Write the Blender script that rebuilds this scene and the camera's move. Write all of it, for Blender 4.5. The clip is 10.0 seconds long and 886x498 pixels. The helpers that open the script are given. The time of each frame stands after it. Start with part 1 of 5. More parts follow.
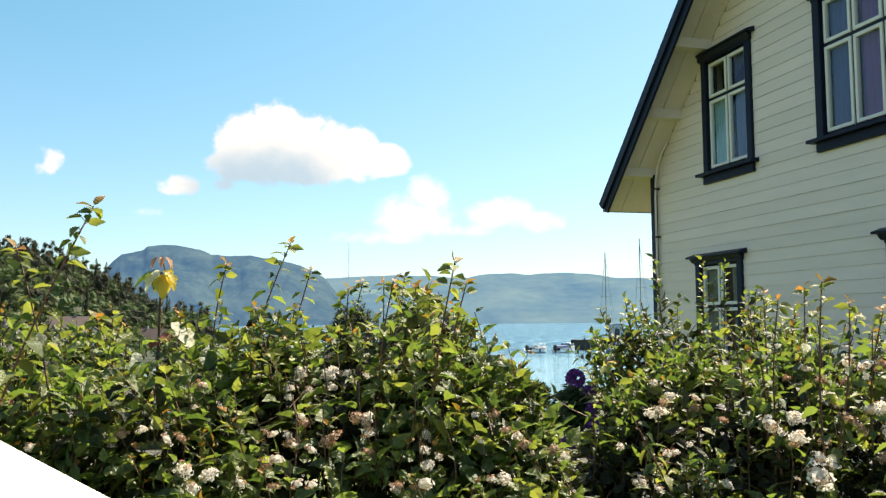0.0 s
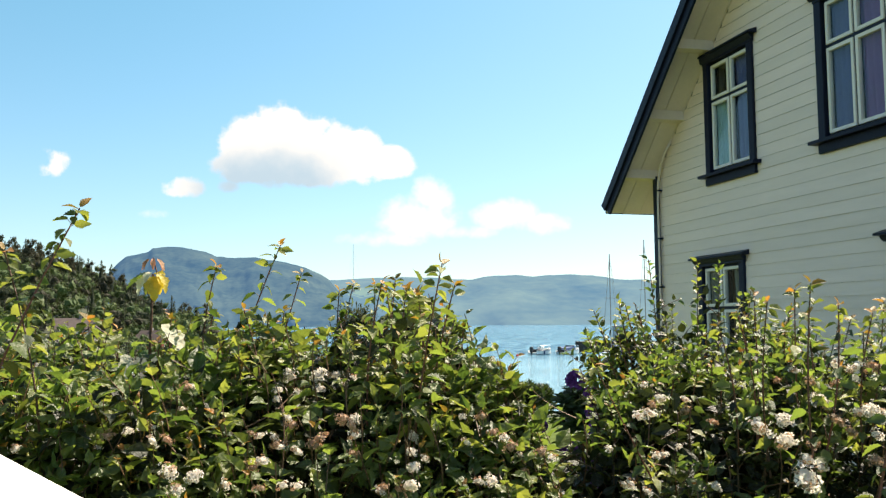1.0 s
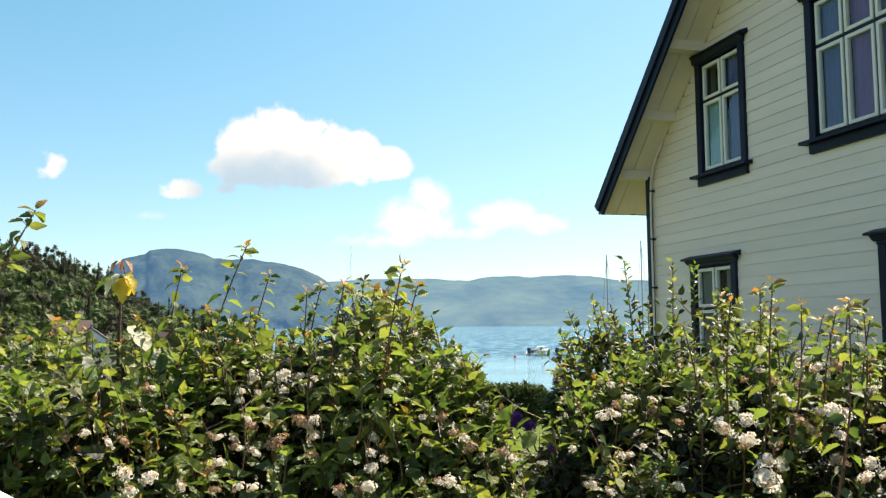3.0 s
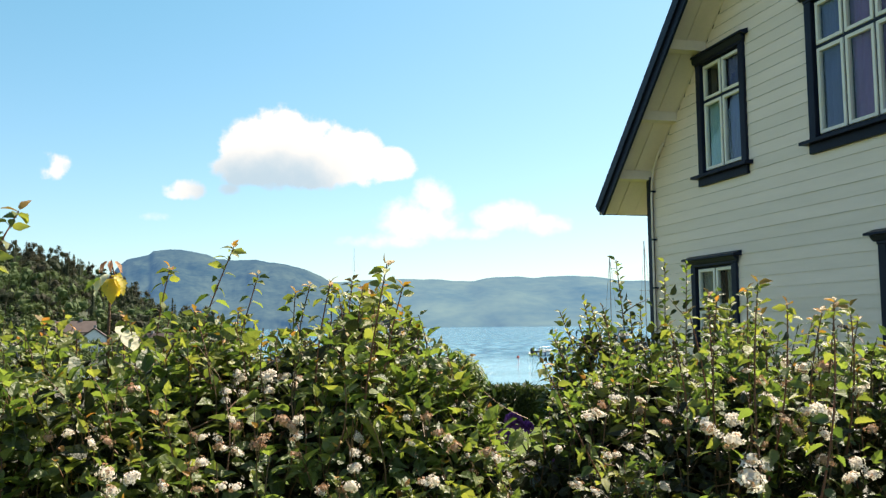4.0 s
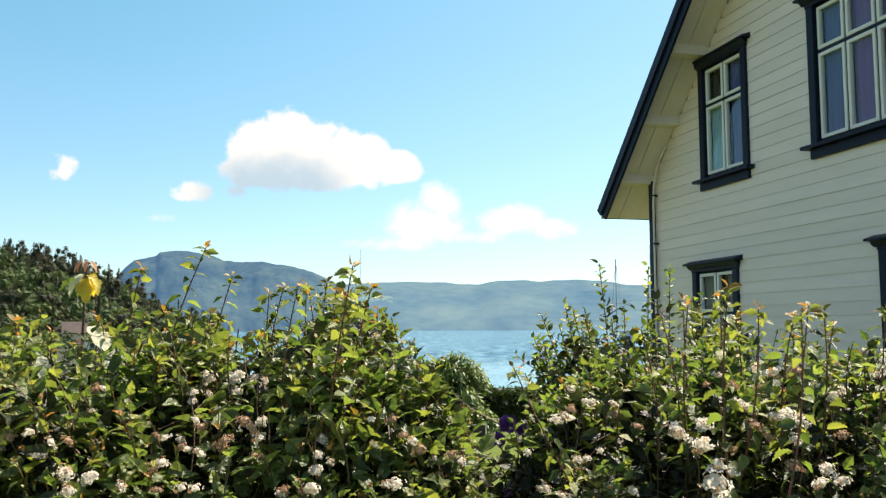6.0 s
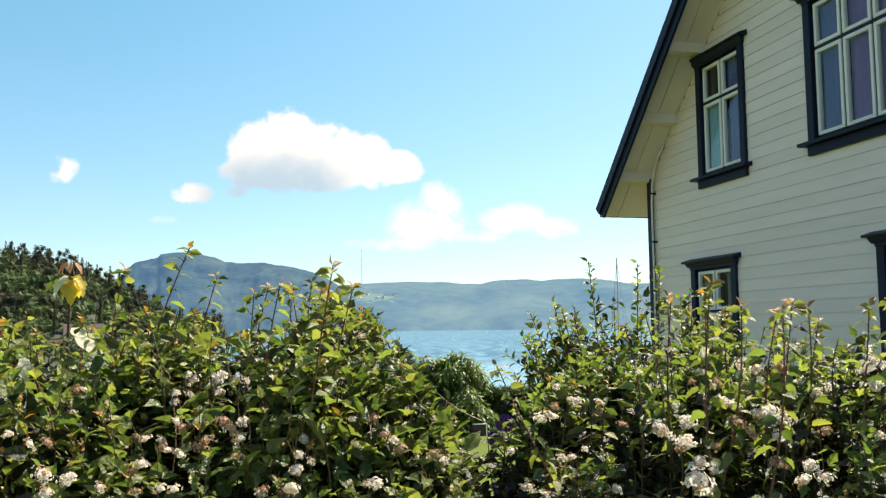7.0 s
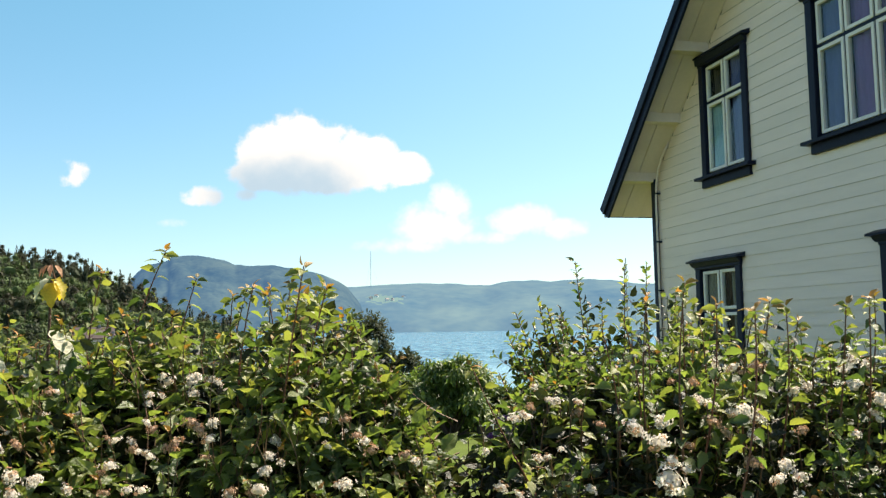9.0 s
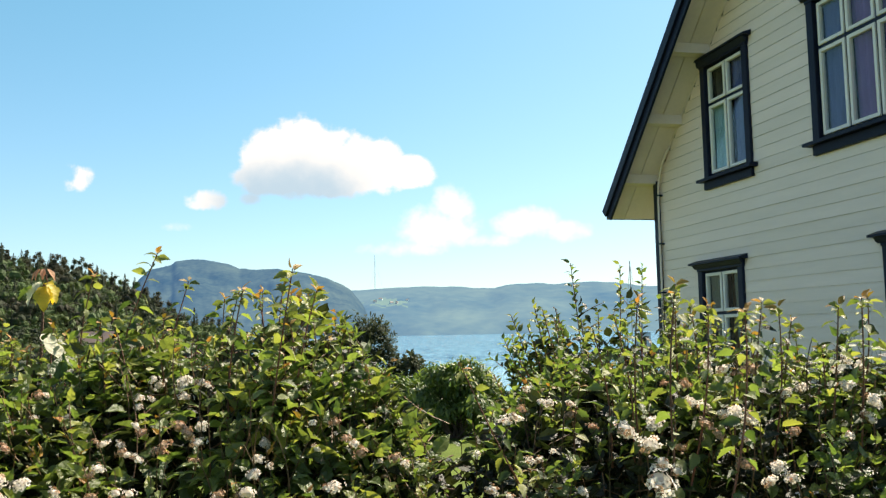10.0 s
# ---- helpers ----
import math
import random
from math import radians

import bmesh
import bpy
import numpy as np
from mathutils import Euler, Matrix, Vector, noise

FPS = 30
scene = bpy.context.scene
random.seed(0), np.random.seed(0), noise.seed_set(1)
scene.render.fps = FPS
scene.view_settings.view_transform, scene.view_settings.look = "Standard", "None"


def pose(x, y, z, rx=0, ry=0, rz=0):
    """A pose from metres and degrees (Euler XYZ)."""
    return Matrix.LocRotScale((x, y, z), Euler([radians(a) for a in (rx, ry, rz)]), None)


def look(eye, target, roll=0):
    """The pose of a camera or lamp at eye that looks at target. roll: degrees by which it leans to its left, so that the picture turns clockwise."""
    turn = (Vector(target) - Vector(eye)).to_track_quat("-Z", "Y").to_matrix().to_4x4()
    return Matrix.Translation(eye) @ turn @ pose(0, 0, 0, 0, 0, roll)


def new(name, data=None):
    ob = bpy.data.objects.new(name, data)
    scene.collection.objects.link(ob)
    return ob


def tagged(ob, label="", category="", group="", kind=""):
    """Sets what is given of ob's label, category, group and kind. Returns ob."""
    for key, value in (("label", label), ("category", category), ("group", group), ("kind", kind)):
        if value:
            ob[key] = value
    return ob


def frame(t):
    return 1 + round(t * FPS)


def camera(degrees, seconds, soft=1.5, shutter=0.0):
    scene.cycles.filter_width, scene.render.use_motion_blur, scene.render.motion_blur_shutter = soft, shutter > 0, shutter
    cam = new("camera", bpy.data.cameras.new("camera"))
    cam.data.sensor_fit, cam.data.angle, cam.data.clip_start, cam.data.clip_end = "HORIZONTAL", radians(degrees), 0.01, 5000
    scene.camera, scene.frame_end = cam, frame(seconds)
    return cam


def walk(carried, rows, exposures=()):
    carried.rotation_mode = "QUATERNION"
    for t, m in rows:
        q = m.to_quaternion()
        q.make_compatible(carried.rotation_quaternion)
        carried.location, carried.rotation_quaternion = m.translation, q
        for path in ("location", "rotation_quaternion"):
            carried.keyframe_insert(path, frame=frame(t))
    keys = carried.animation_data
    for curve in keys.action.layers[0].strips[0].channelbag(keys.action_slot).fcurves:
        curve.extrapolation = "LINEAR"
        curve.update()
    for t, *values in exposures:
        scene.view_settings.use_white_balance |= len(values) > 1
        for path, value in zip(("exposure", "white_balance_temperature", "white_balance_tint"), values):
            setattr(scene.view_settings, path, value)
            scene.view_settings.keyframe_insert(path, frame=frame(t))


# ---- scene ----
cam = camera(53.5, 10.0, soft=1.3)
PATH = [
    (0, (0.115, 0.535, 1.682), (0.114, 2.528, 1.847), -0.4),
    (0.5, (0.13, 0.534, 1.681), (0.122, 2.527, 1.849), -0.5),
    (1, (0.142, 0.534, 1.682), (0.131, 2.526, 1.851), -0.4),
    (1.5, (0.157, 0.535, 1.68), (0.149, 2.527, 1.851), -0.4),
    (2, (0.17, 0.534, 1.681), (0.165, 2.526, 1.851), -0.4),
    (2.5, (0.185, 0.534, 1.681), (0.182, 2.527, 1.852), -0.5),
    (4, (0.23, 0.532, 1.68), (0.217, 2.525, 1.853), -0.6),
    (4.5, (0.244, 0.536, 1.678), (0.228, 2.528, 1.853), -0.4),
    (5, (0.256, 0.535, 1.678), (0.235, 2.527, 1.855), -0.3),
    (5.5, (0.275, 0.534, 1.677), (0.25, 2.526, 1.857), -0.2),
    (6, (0.292, 0.538, 1.678), (0.265, 2.529, 1.858), -0.2),
    (7.5, (0.34, 0.541, 1.676), (0.307, 2.532, 1.855), -0.8),
    (8, (0.356, 0.54, 1.676), (0.318, 2.532, 1.855), -0.9),
    (8.5, (0.373, 0.542, 1.674), (0.33, 2.533, 1.855), -0.9),
    (9, (0.384, 0.545, 1.674), (0.334, 2.536, 1.857), -0.9),
    (9.5, (0.394, 0.547, 1.674), (0.34, 2.537, 1.86), -1.0),
    (10, (0.407, 0.549, 1.672), (0.348, 2.539, 1.862), -1.1),
]
walk(cam, [(t, look(eye, target, roll)) for t, eye, target, roll in PATH], exposures=[(0, 1.255, 7400, 13), (10, 1.23, 7300, 13)])

# ---- world, sun ----
SUN_AZ, SUN_EL = 46.0, 54.0   # degrees clockwise from +y, degrees above the horizon
world = bpy.data.worlds.new("sky")
scene.world = world
world.use_nodes = True
wn, wl = world.node_tree.nodes, world.node_tree.links
wn.clear()



def wmath(op, a, b=None, clamp=False):
    n = wn.new("ShaderNodeMath")
    n.operation, n.use_clamp = op, clamp
    for i, v in enumerate((a, b)):
        if v is None:
            continue
        if isinstance(v, (int, float)):
            n.inputs[i].default_value = v
        else:
            wl.new(v, n.inputs[i])
    return n.outputs[0]


sky = wn.new("ShaderNodeTexSky")
sky.sky_type = 'NISHITA'
sky.sun_disc = False
sky.sun_elevation, sky.sun_rotation = radians(SUN_EL), radians(SUN_AZ)
sky.altitude, sky.air_density, sky.dust_density, sky.ozone_density = 0, 1.0, 0.4, 1.0
coord = wn.new("ShaderNodeTexCoord")
sep = wn.new("ShaderNodeSeparateXYZ")
wl.new(coord.outputs["Generated"], sep.inputs[0])
ahead = wmath('MAXIMUM', sep.outputs[1], 0.05)
sx = wmath('DIVIDE', sep.outputs[0], ahead)
sz = wmath('DIVIDE', sep.outputs[2], ahead)
flat = wn.new("ShaderNodeCombineXYZ")
wl.new(sx, flat.inputs[0])
wl.new(sz, flat.inputs[1])
puff = wn.new("ShaderNodeTexNoise")
puff.inputs["Scale"].default_value, puff.inputs["Detail"].default_value = 34.0, 8.0
puff.inputs["Roughness"].default_value = 0.55
wl.new(flat.outputs[0], puff.inputs["Vector"])
big = wn.new("ShaderNodeTexNoise")
big.inputs["Scale"].default_value, big.inputs["Detail"].default_value = 9.0, 3.0
wl.new(flat.outputs[0], big.inputs["Vector"])
# cumulus heads: centre (across, up), half width, half height, weight
CLOUDS = [(-0.160, 0.180, 0.116, 0.036, 1.0), (-0.194, 0.205, 0.072, 0.054, 1.0), (-0.120, 0.197, 0.052, 0.036, 1.0),
          (-0.064, 0.183, 0.032, 0.026, 0.9), (-0.300, 0.156, 0.030, 0.015, 0.50),
          (-0.456, 0.186, 0.022, 0.023, 0.34), (-0.034, 0.118, 0.054, 0.036, 0.75), (-0.018, 0.142, 0.028, 0.032, 0.75), (0.066, 0.120, 0.044, 0.024, 0.70),
          (0.112, 0.112, 0.032, 0.016, 0.60), (-0.060, 0.096, 0.056, 0.012, 0.42), (0.020, 0.104, 0.050, 0.010, 0.42), (-0.335, 0.126, 0.016, 0.007, 0.32), (-0.252, 0.158, 0.014, 0.009, 0.6)]
grain = wmath('ADD', wmath('MULTIPLY', wmath('SUBTRACT', puff.outputs[0], 0.5), 2.3), wmath('MULTIPLY', wmath('SUBTRACT', big.outputs[0], 0.5), 0.7))


def cloud_cover(group, rough, lo, hi):
    cover = None
    for cx, cz, hw, hh, weight in group:
        dx = wmath('DIVIDE', wmath('SUBTRACT', sx, cx), hw)
        up = wmath('DIVIDE', wmath('SUBTRACT', sz, cz), hh)
        # flat base: the lower half is squeezed
        low = wmath('MULTIPLY', wmath('MINIMUM', up, 0.0), 1.35)
        dz = wmath('ADD', wmath('MAXIMUM', up, 0.0), low)
        r2 = wmath('ADD', wmath('MULTIPLY', dx, dx), wmath('MULTIPLY', dz, dz))
        body = wmath('MULTIPLY', wmath('SUBTRACT', 1.0, r2), weight)
        cover = body if cover is None else wmath('MAXIMUM', cover, body)
    edge = wn.new("ShaderNodeMapRange")
    edge.interpolation_type = 'SMOOTHSTEP'
    edge.inputs["From Min"].default_value, edge.inputs["From Max"].default_value = lo, hi
    wl.new(wmath('ADD', cover, wmath('MULTIPLY', grain, rough)), edge.inputs["Value"])
    return edge.outputs[0]


dense = cloud_cover(CLOUDS[:6], 0.66, 0.0, 0.45)
thin = cloud_cover(CLOUDS[6:], 0.70, -0.08, 0.85)
veil = wmath('MAXIMUM', dense, thin)
# underside of the large cloud: grey towards its base
ux = wmath('DIVIDE', wmath('SUBTRACT', sx, -0.205), 0.120)
uz = wmath('DIVIDE', wmath('SUBTRACT', sz, 0.148), 0.068)
base_r = wmath('ADD', wmath('MULTIPLY', ux, ux), wmath('MULTIPLY', uz, uz))
under = wn.new("ShaderNodeMapRange")
under.interpolation_type = 'SMOOTHSTEP'
under.inputs["From Min"].default_value, under.inputs["From Max"].default_value = 0.0, 0.90
wl.new(wmath('ADD', wmath('SUBTRACT', 1.0, base_r), wmath('MULTIPLY', grain, 0.22)), under.inputs["Value"])
tone = wn.new("ShaderNodeMix")
tone.data_type = 'RGBA'
tone.inputs["A"].default_value = (5.5, 5.55, 5.6, 1)
tone.inputs["B"].default_value = (2.7, 3.7, 4.6, 1)
wl.new(under.outputs[0], tone.inputs["Factor"])
skymix = wn.new("ShaderNodeMix")
skymix.data_type = 'RGBA'
wl.new(wmath('MULTIPLY', veil, wmath('GREATER_THAN', sep.outputs[1], 0.05)), skymix.inputs["Factor"])
clear = wn.new("ShaderNodeMix")
clear.data_type, clear.blend_type = 'RGBA', 'MULTIPLY'
clear.inputs["Factor"].default_value = 1.0
low_sky = wn.new("ShaderNodeMix")
low_sky.data_type = 'RGBA'
rise = wn.new("ShaderNodeMapRange")
rise.inputs["From Min"].default_value, rise.inputs["From Max"].default_value = 0.02, 0.40
wl.new(sep.outputs[2], rise.inputs["Value"])
wl.new(rise.outputs[0], low_sky.inputs["Factor"])
low_sky.inputs["A"].default_value = (0.65, 0.79, 0.93, 1)
# paler towards the sun's side
sunward, pale = wn.new("ShaderNodeMapRange"), wn.new("ShaderNodeMix")
pale.data_type = 'RGBA'
sunward.inputs["From Min"].default_value, sunward.inputs["From Max"].default_value = -0.35, 0.45
wl.new(sep.outputs[0], sunward.inputs["Value"])
wl.new(sunward.outputs[0], pale.inputs["Factor"])
pale.inputs["A"].default_value, pale.inputs["B"].default_value = (0.54, 0.99, 0.97, 1), (0.78, 1.03, 1.00, 1)
wl.new(pale.outputs["Result"], low_sky.inputs["B"])
high_sky, climb = wn.new("ShaderNodeMix"), wn.new("ShaderNodeMapRange")
high_sky.data_type = 'RGBA'
climb.inputs["From Min"].default_value, climb.inputs["From Max"].default_value = 0.42, 0.80
wl.new(sep.outputs[2], climb.inputs["Value"])
wl.new(climb.outputs[0], high_sky.inputs["Factor"])
wl.new(low_sky.outputs["Result"], high_sky.inputs["A"])
high_sky.inputs["B"].default_value = (1.05, 1.00, 0.95, 1)
wl.new(high_sky.outputs["Result"], clear.inputs["B"])
wl.new(sky.outputs[0], clear.inputs["A"])
wl.new(clear.outputs["Result"], skymix.inputs["A"])
wl.new(tone.outputs["Result"], skymix.inputs["B"])
bg = wn.new("ShaderNodeBackground")
bg.inputs["Strength"].default_value = 0.0853
wl.new(skymix.outputs["Result"], bg.inputs["Color"])
wout = wn.new("ShaderNodeOutputWorld")
wl.new(bg.outputs[0], wout.inputs["Surface"])

sun_data = bpy.data.lights.new("sun", 'SUN')
sun_data.energy, sun_data.angle, sun_data.color = 5.0, radians(0.53), (1.0, 0.95, 0.86)
az, el = radians(SUN_AZ), radians(SUN_EL)
sun_way = Vector((math.sin(az) * math.cos(el), math.cos(az) * math.cos(el), math.sin(el)))
sun = new("sun", sun_data)
sun.matrix_world = look(sun_way * 50, (0, 0, 0))

# ---- materials ----


def mat(name, color, rough=0.6, vary=0.25, scale=8.0, bump=0.0, bump_scale=60.0, metal=0.0, spec=0.5, second=None, stretch=(1, 1, 1), island=0.0, translucent=None, emit=None):
    """A surface with a colour that wanders at two scales, fine relief, and an own shade for each piece."""
    m = bpy.data.materials.new(name)
    m.use_nodes = True
    n, l = m.node_tree.nodes, m.node_tree.links
    p = n["Principled BSDF"]
    tc = n.new("ShaderNodeTexCoord")
    mp = n.new("ShaderNodeMapping")
    mp.inputs["Scale"].default_value = stretch
    l.new(tc.outputs["Object"], mp.inputs["Vector"])
    a, b = n.new("ShaderNodeTexNoise"), n.new("ShaderNodeTexNoise")
    a.inputs["Scale"].default_value, a.inputs["Detail"].default_value = scale, 4.0
    b.inputs["Scale"].default_value, b.inputs["Detail"].default_value = scale * 7.3, 3.0
    l.new(mp.outputs[0], a.inputs["Vector"])
    l.new(mp.outputs[0], b.inputs["Vector"])
    add = n.new("ShaderNodeMath")
    add.operation = 'MULTIPLY_ADD'
    l.new(b.outputs[0], add.inputs[0])
    add.inputs[1].default_value = 0.45
    l.new(a.outputs[0], add.inputs[2])
    ramp = n.new("ShaderNodeMapRange")
    ramp.inputs["From Min"].default_value, ramp.inputs["From Max"].default_value = 0.45, 1.0
    l.new(add.outputs[0], ramp.inputs["Value"])
    mix = n.new("ShaderNodeMix")
    mix.data_type = 'RGBA'
    c2 = second or tuple(c * (1 - vary) for c in color)
    mix.inputs["A"].default_value, mix.inputs["B"].default_value = (*color, 1), (*c2, 1)
    l.new(ramp.outputs[0], mix.inputs["Factor"])
    last = mix.outputs["Result"]
    if island:
        geo, info = n.new("ShaderNodeNewGeometry"), n.new("ShaderNodeObjectInfo")
        s = n.new("ShaderNodeMath")
        s.operation = 'ADD'
        l.new(geo.outputs["Random Per Island"], s.inputs[0])
        l.new(info.outputs["Random"], s.inputs[1])
        fr = n.new("ShaderNodeMath")
        fr.operation = 'FRACT'
        l.new(s.outputs[0], fr.inputs[0])
        hs = n.new("ShaderNodeHueSaturation")
        for sock, lo, hi in (("Value", 1 - island, 1 + island), ("Hue", 0.5 + island * 0.055, 0.5 - island * 0.045)):
            r = n.new("ShaderNodeMapRange")
            r.inputs["To Min"].default_value, r.inputs["To Max"].default_value = lo, hi
            l.new(fr.outputs[0], r.inputs["Value"])
            l.new(r.outputs[0], hs.inputs[sock])
        l.new(last, hs.inputs["Color"])
        last = hs.outputs["Color"]
    l.new(last, p.inputs["Base Color"])
    p.inputs["Roughness"].default_value, p.inputs["Metallic"].default_value = rough, metal
    p.inputs["Specular IOR Level"].default_value = spec
    if bump:
        bn = n.new("ShaderNodeTexNoise")
        bn.inputs["Scale"].default_value, bn.inputs["Detail"].default_value = bump_scale, 4.0
        l.new(mp.outputs[0], bn.inputs["Vector"])
        bp = n.new("ShaderNodeBump")
        bp.inputs["Strength"].default_value, bp.inputs["Distance"].default_value = bump, 0.02
        l.new(bn.outputs[0], bp.inputs["Height"])
        l.new(bp.outputs[0], p.inputs["Normal"])
    if translucent:
        tr = n.new("ShaderNodeBsdfTranslucent")
        tint = n.new("ShaderNodeMix")
        tint.data_type, tint.blend_type = 'RGBA', 'MULTIPLY'
        tint.inputs["Factor"].default_value = 1.0
        tint.inputs["B"].default_value = (*translucent[1], 1)
        l.new(last, tint.inputs["A"])
        l.new(tint.outputs["Result"], tr.inputs["Color"])
        ms = n.new("ShaderNodeMixShader")
        ms.inputs[0].default_value = translucent[0]
        l.new(p.outputs[0], ms.inputs[1])
        l.new(tr.outputs[0], ms.inputs[2])
        l.new(ms.outputs[0], n["Material Output"].inputs["Surface"])
    if emit:
        p.inputs["Emission Color"].default_value = (*emit[0], 1)
        p.inputs["Emission Strength"].default_value = emit[1]
    return m


def glass_mat(name, tint):
    m = bpy.data.materials.new(name)
    m.use_nodes = True
    n, l = m.node_tree.nodes, m.node_tree.links
    n.remove(n["Principled BSDF"])
    t, g, f, x = n.new("ShaderNodeBsdfTransparent"), n.new("ShaderNodeBsdfGlossy"), n.new("ShaderNodeLayerWeight"), n.new("ShaderNodeMixShader")
    p, q = n.new("ShaderNodeMath"), n.new("ShaderNodeMath")
    p.operation, q.operation = 'POWER', 'MULTIPLY_ADD'
    p.inputs[1].default_value, q.inputs[1].default_value, q.inputs[2].default_value = 4.0, 0.6, 0.03
    t.inputs["Color"].default_value = (*tint, 1)
    g.inputs["Roughness"].default_value = 0.02
    l.new(f.outputs["Facing"], p.inputs[0])
    l.new(p.outputs[0], q.inputs[0])
    l.new(q.outputs[0], x.inputs[0])
    l.new(t.outputs[0], x.inputs[1])
    l.new(g.outputs[0], x.inputs[2])
    l.new(x.outputs[0], n["Material Output"].inputs["Surface"])
    return m


M_GREEN = mat("leaf_green", (0.100, 0.140, 0.042), 0.42, 0.35, 30, 0.30, 160, island=0.55, spec=0.50, translucent=(0.38, (2.35, 2.55, 1.20)))
# dark leaf green, lowered further to paint in the shade inside the hedge
M_SHADELEAF = mat("leaf_dark_shade_green", (0.020, 0.028, 0.012), 0.42, 0.35, 30, 0.30, 160, island=0.45, spec=0.32, translucent=(0.24, (2.5, 2.5, 1.2)))
M_YOUNG = mat("leaf_young", (0.180, 0.208, 0.050), 0.40, 0.3, 30, 0.25, 160, island=0.42, spec=0.45, translucent=(0.38, (1.9, 1.95, 1.15)))
M_BRONZE = mat("leaf_bronze", (0.36, 0.215, 0.045), 0.45, 0.45, 60, 0.25, 200, island=0.6, translucent=(0.34, (1.5, 1.4, 0.9)))
M_YELLOW = mat("leaf_yellow", (0.62, 0.50, 0.05), 0.5, 0.3, 40, 0.2, 200, island=0.2, translucent=(0.45, (1.5, 1.3, 0.8)))
M_PALE = mat("leaf_pale_underside", (0.68, 0.67, 0.50), 0.6, 0.25, 60, 0.4, 120, island=0.15, translucent=(0.50, (1.3, 1.35, 1.1)))
M_PINK = mat("leaf_pink_faded", (0.64, 0.31, 0.17), 0.6, 0.3, 40, 0.3, 150, island=0.2, translucent=(0.35, (1.3, 1.1, 1.0)))
M_STEM = mat("stem_red_brown", (0.17, 0.065, 0.030), 0.6, 0.45, 40, 0.4, 160, island=0.3)
M_TWIG = mat("twig_olive_brown", (0.150, 0.085, 0.038), 0.6, 0.45, 40, 0.3, 160, island=0.4)
M_WOODY = mat("stem_grey_brown", (0.14, 0.10, 0.07), 0.8, 0.4, 30, 0.6, 120)
M_PETAL = mat("petal_white", (0.82, 0.76, 0.70), 0.55, 0.08, 60, 0.15, 300, island=0.10, translucent=(0.50, (1.1, 1.1, 1.0)))
M_FADED = mat("petal_faded", (0.56, 0.37, 0.23), 0.65, 0.45, 60, 0.2, 300, island=0.4, translucent=(0.25, (1.2, 1.0, 0.9)))
M_ANTHER = mat("anther_brown", (0.22, 0.16, 0.10), 0.7, 0.3, 80)
M_PURPLE = mat("petal_purple", (0.20, 0.060, 0.27), 0.5, 0.45, 40, 0.2, 200, island=0.4, translucent=(0.28, (2.0, 1.4, 2.0)))
M_RHODO = mat("leaf_rhododendron", (0.050, 0.078, 0.026), 0.55, 0.3, 20, 0.2, 100, island=0.4, spec=0.2, translucent=(0.25, (2.4, 2.4, 1.1)))
M_LAUREL = mat("leaf_glossy_laurel", (0.095, 0.150, 0.034), 0.46, 0.3, 12, 0.2, 60, island=0.45, spec=0.6, translucent=(0.38, (2.2, 2.2, 1.0)))
M_HEDGE = mat("leaf_clipped_hedge", (0.034, 0.060, 0.018), 0.5, 0.35, 20, island=0.4, translucent=(0.25, (2.5, 2.3, 1.0)))
M_FOREST = mat("foliage_spruce", (0.058, 0.072, 0.044), 0.7, 0.4, 0.4, island=0.12, spec=0.1, translucent=(0.28, (1.4, 1.4, 0.9)))
M_BROAD = mat("foliage_broadleaf", (0.100, 0.150, 0.060), 0.65, 0.4, 0.4, island=0.15, spec=0.15, translucent=(0.32, (1.5, 1.5, 0.9)))
M_PINE = mat("foliage_pine", (0.072, 0.072, 0.048), 0.7, 0.4, 0.4, island=0.12, spec=0.1, translucent=(0.28, (1.4, 1.3, 0.9)))
M_BIRCH = mat("foliage_birch", (0.115, 0.155, 0.060), 0.65, 0.4, 0.4, island=0.15, spec=0.15, translucent=(0.3, (1.5, 1.5, 0.9)))
M_BARK = mat("bark", (0.12, 0.085, 0.06), 0.9, 0.4, 6, 0.6, 30)
M_LAWN = mat("lawn", (0.110, 0.155, 0.030), 0.9, 0.45, 1.3, 0.6, 60, spec=0.1)
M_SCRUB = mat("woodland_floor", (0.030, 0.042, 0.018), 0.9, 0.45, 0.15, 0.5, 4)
M_GRASS = mat("grass_blades", (0.13, 0.21, 0.035), 0.5, 0.3, 3, island=0.35, translucent=(0.4, (2.0, 1.8, 0.9)))
M_WALL = mat("cream_painted_boards", (0.90, 0.71, 0.64), 0.5, 0.10, 1.6, 0.12, 60, stretch=(1, 1, 9), island=0.05, spec=0.4)
M_SOFFIT = mat("cream_painted_soffit", (0.80, 0.66, 0.60), 0.55, 0.14, 3, 0.15, 50, island=0.04)
# shade line below each board's lap, painted onto its underside
M_LAP_SHADE = mat("lap_shade_edge", (0.16, 0.145, 0.135), 0.8, 0.4, 6)
M_NAVY = mat("dark_navy_paint", (0.011, 0.015, 0.036), 0.45, 0.3, 5, 0.15, 60, island=0.15, spec=0.16)
M_SASH = mat("white_painted_sash", (0.84, 0.755, 0.715), 0.42, 0.08, 8, 0.1, 60)
M_ROOF = mat("dark_slate_roof", (0.055, 0.058, 0.065), 0.6, 0.3, 3, 0.4, 30, island=0.25)
M_GLASS = glass_mat("window_glass", (0.86, 0.90, 0.90))
M_ROOM = mat("dim_plaster", (0.30, 0.28, 0.25), 0.8, 0.2, 3)
M_CURT_P = mat("purple_curtain", (0.34, 0.15, 0.38), 0.85, 0.25, 4, 0.2, 300, stretch=(6, 1, 0.4))
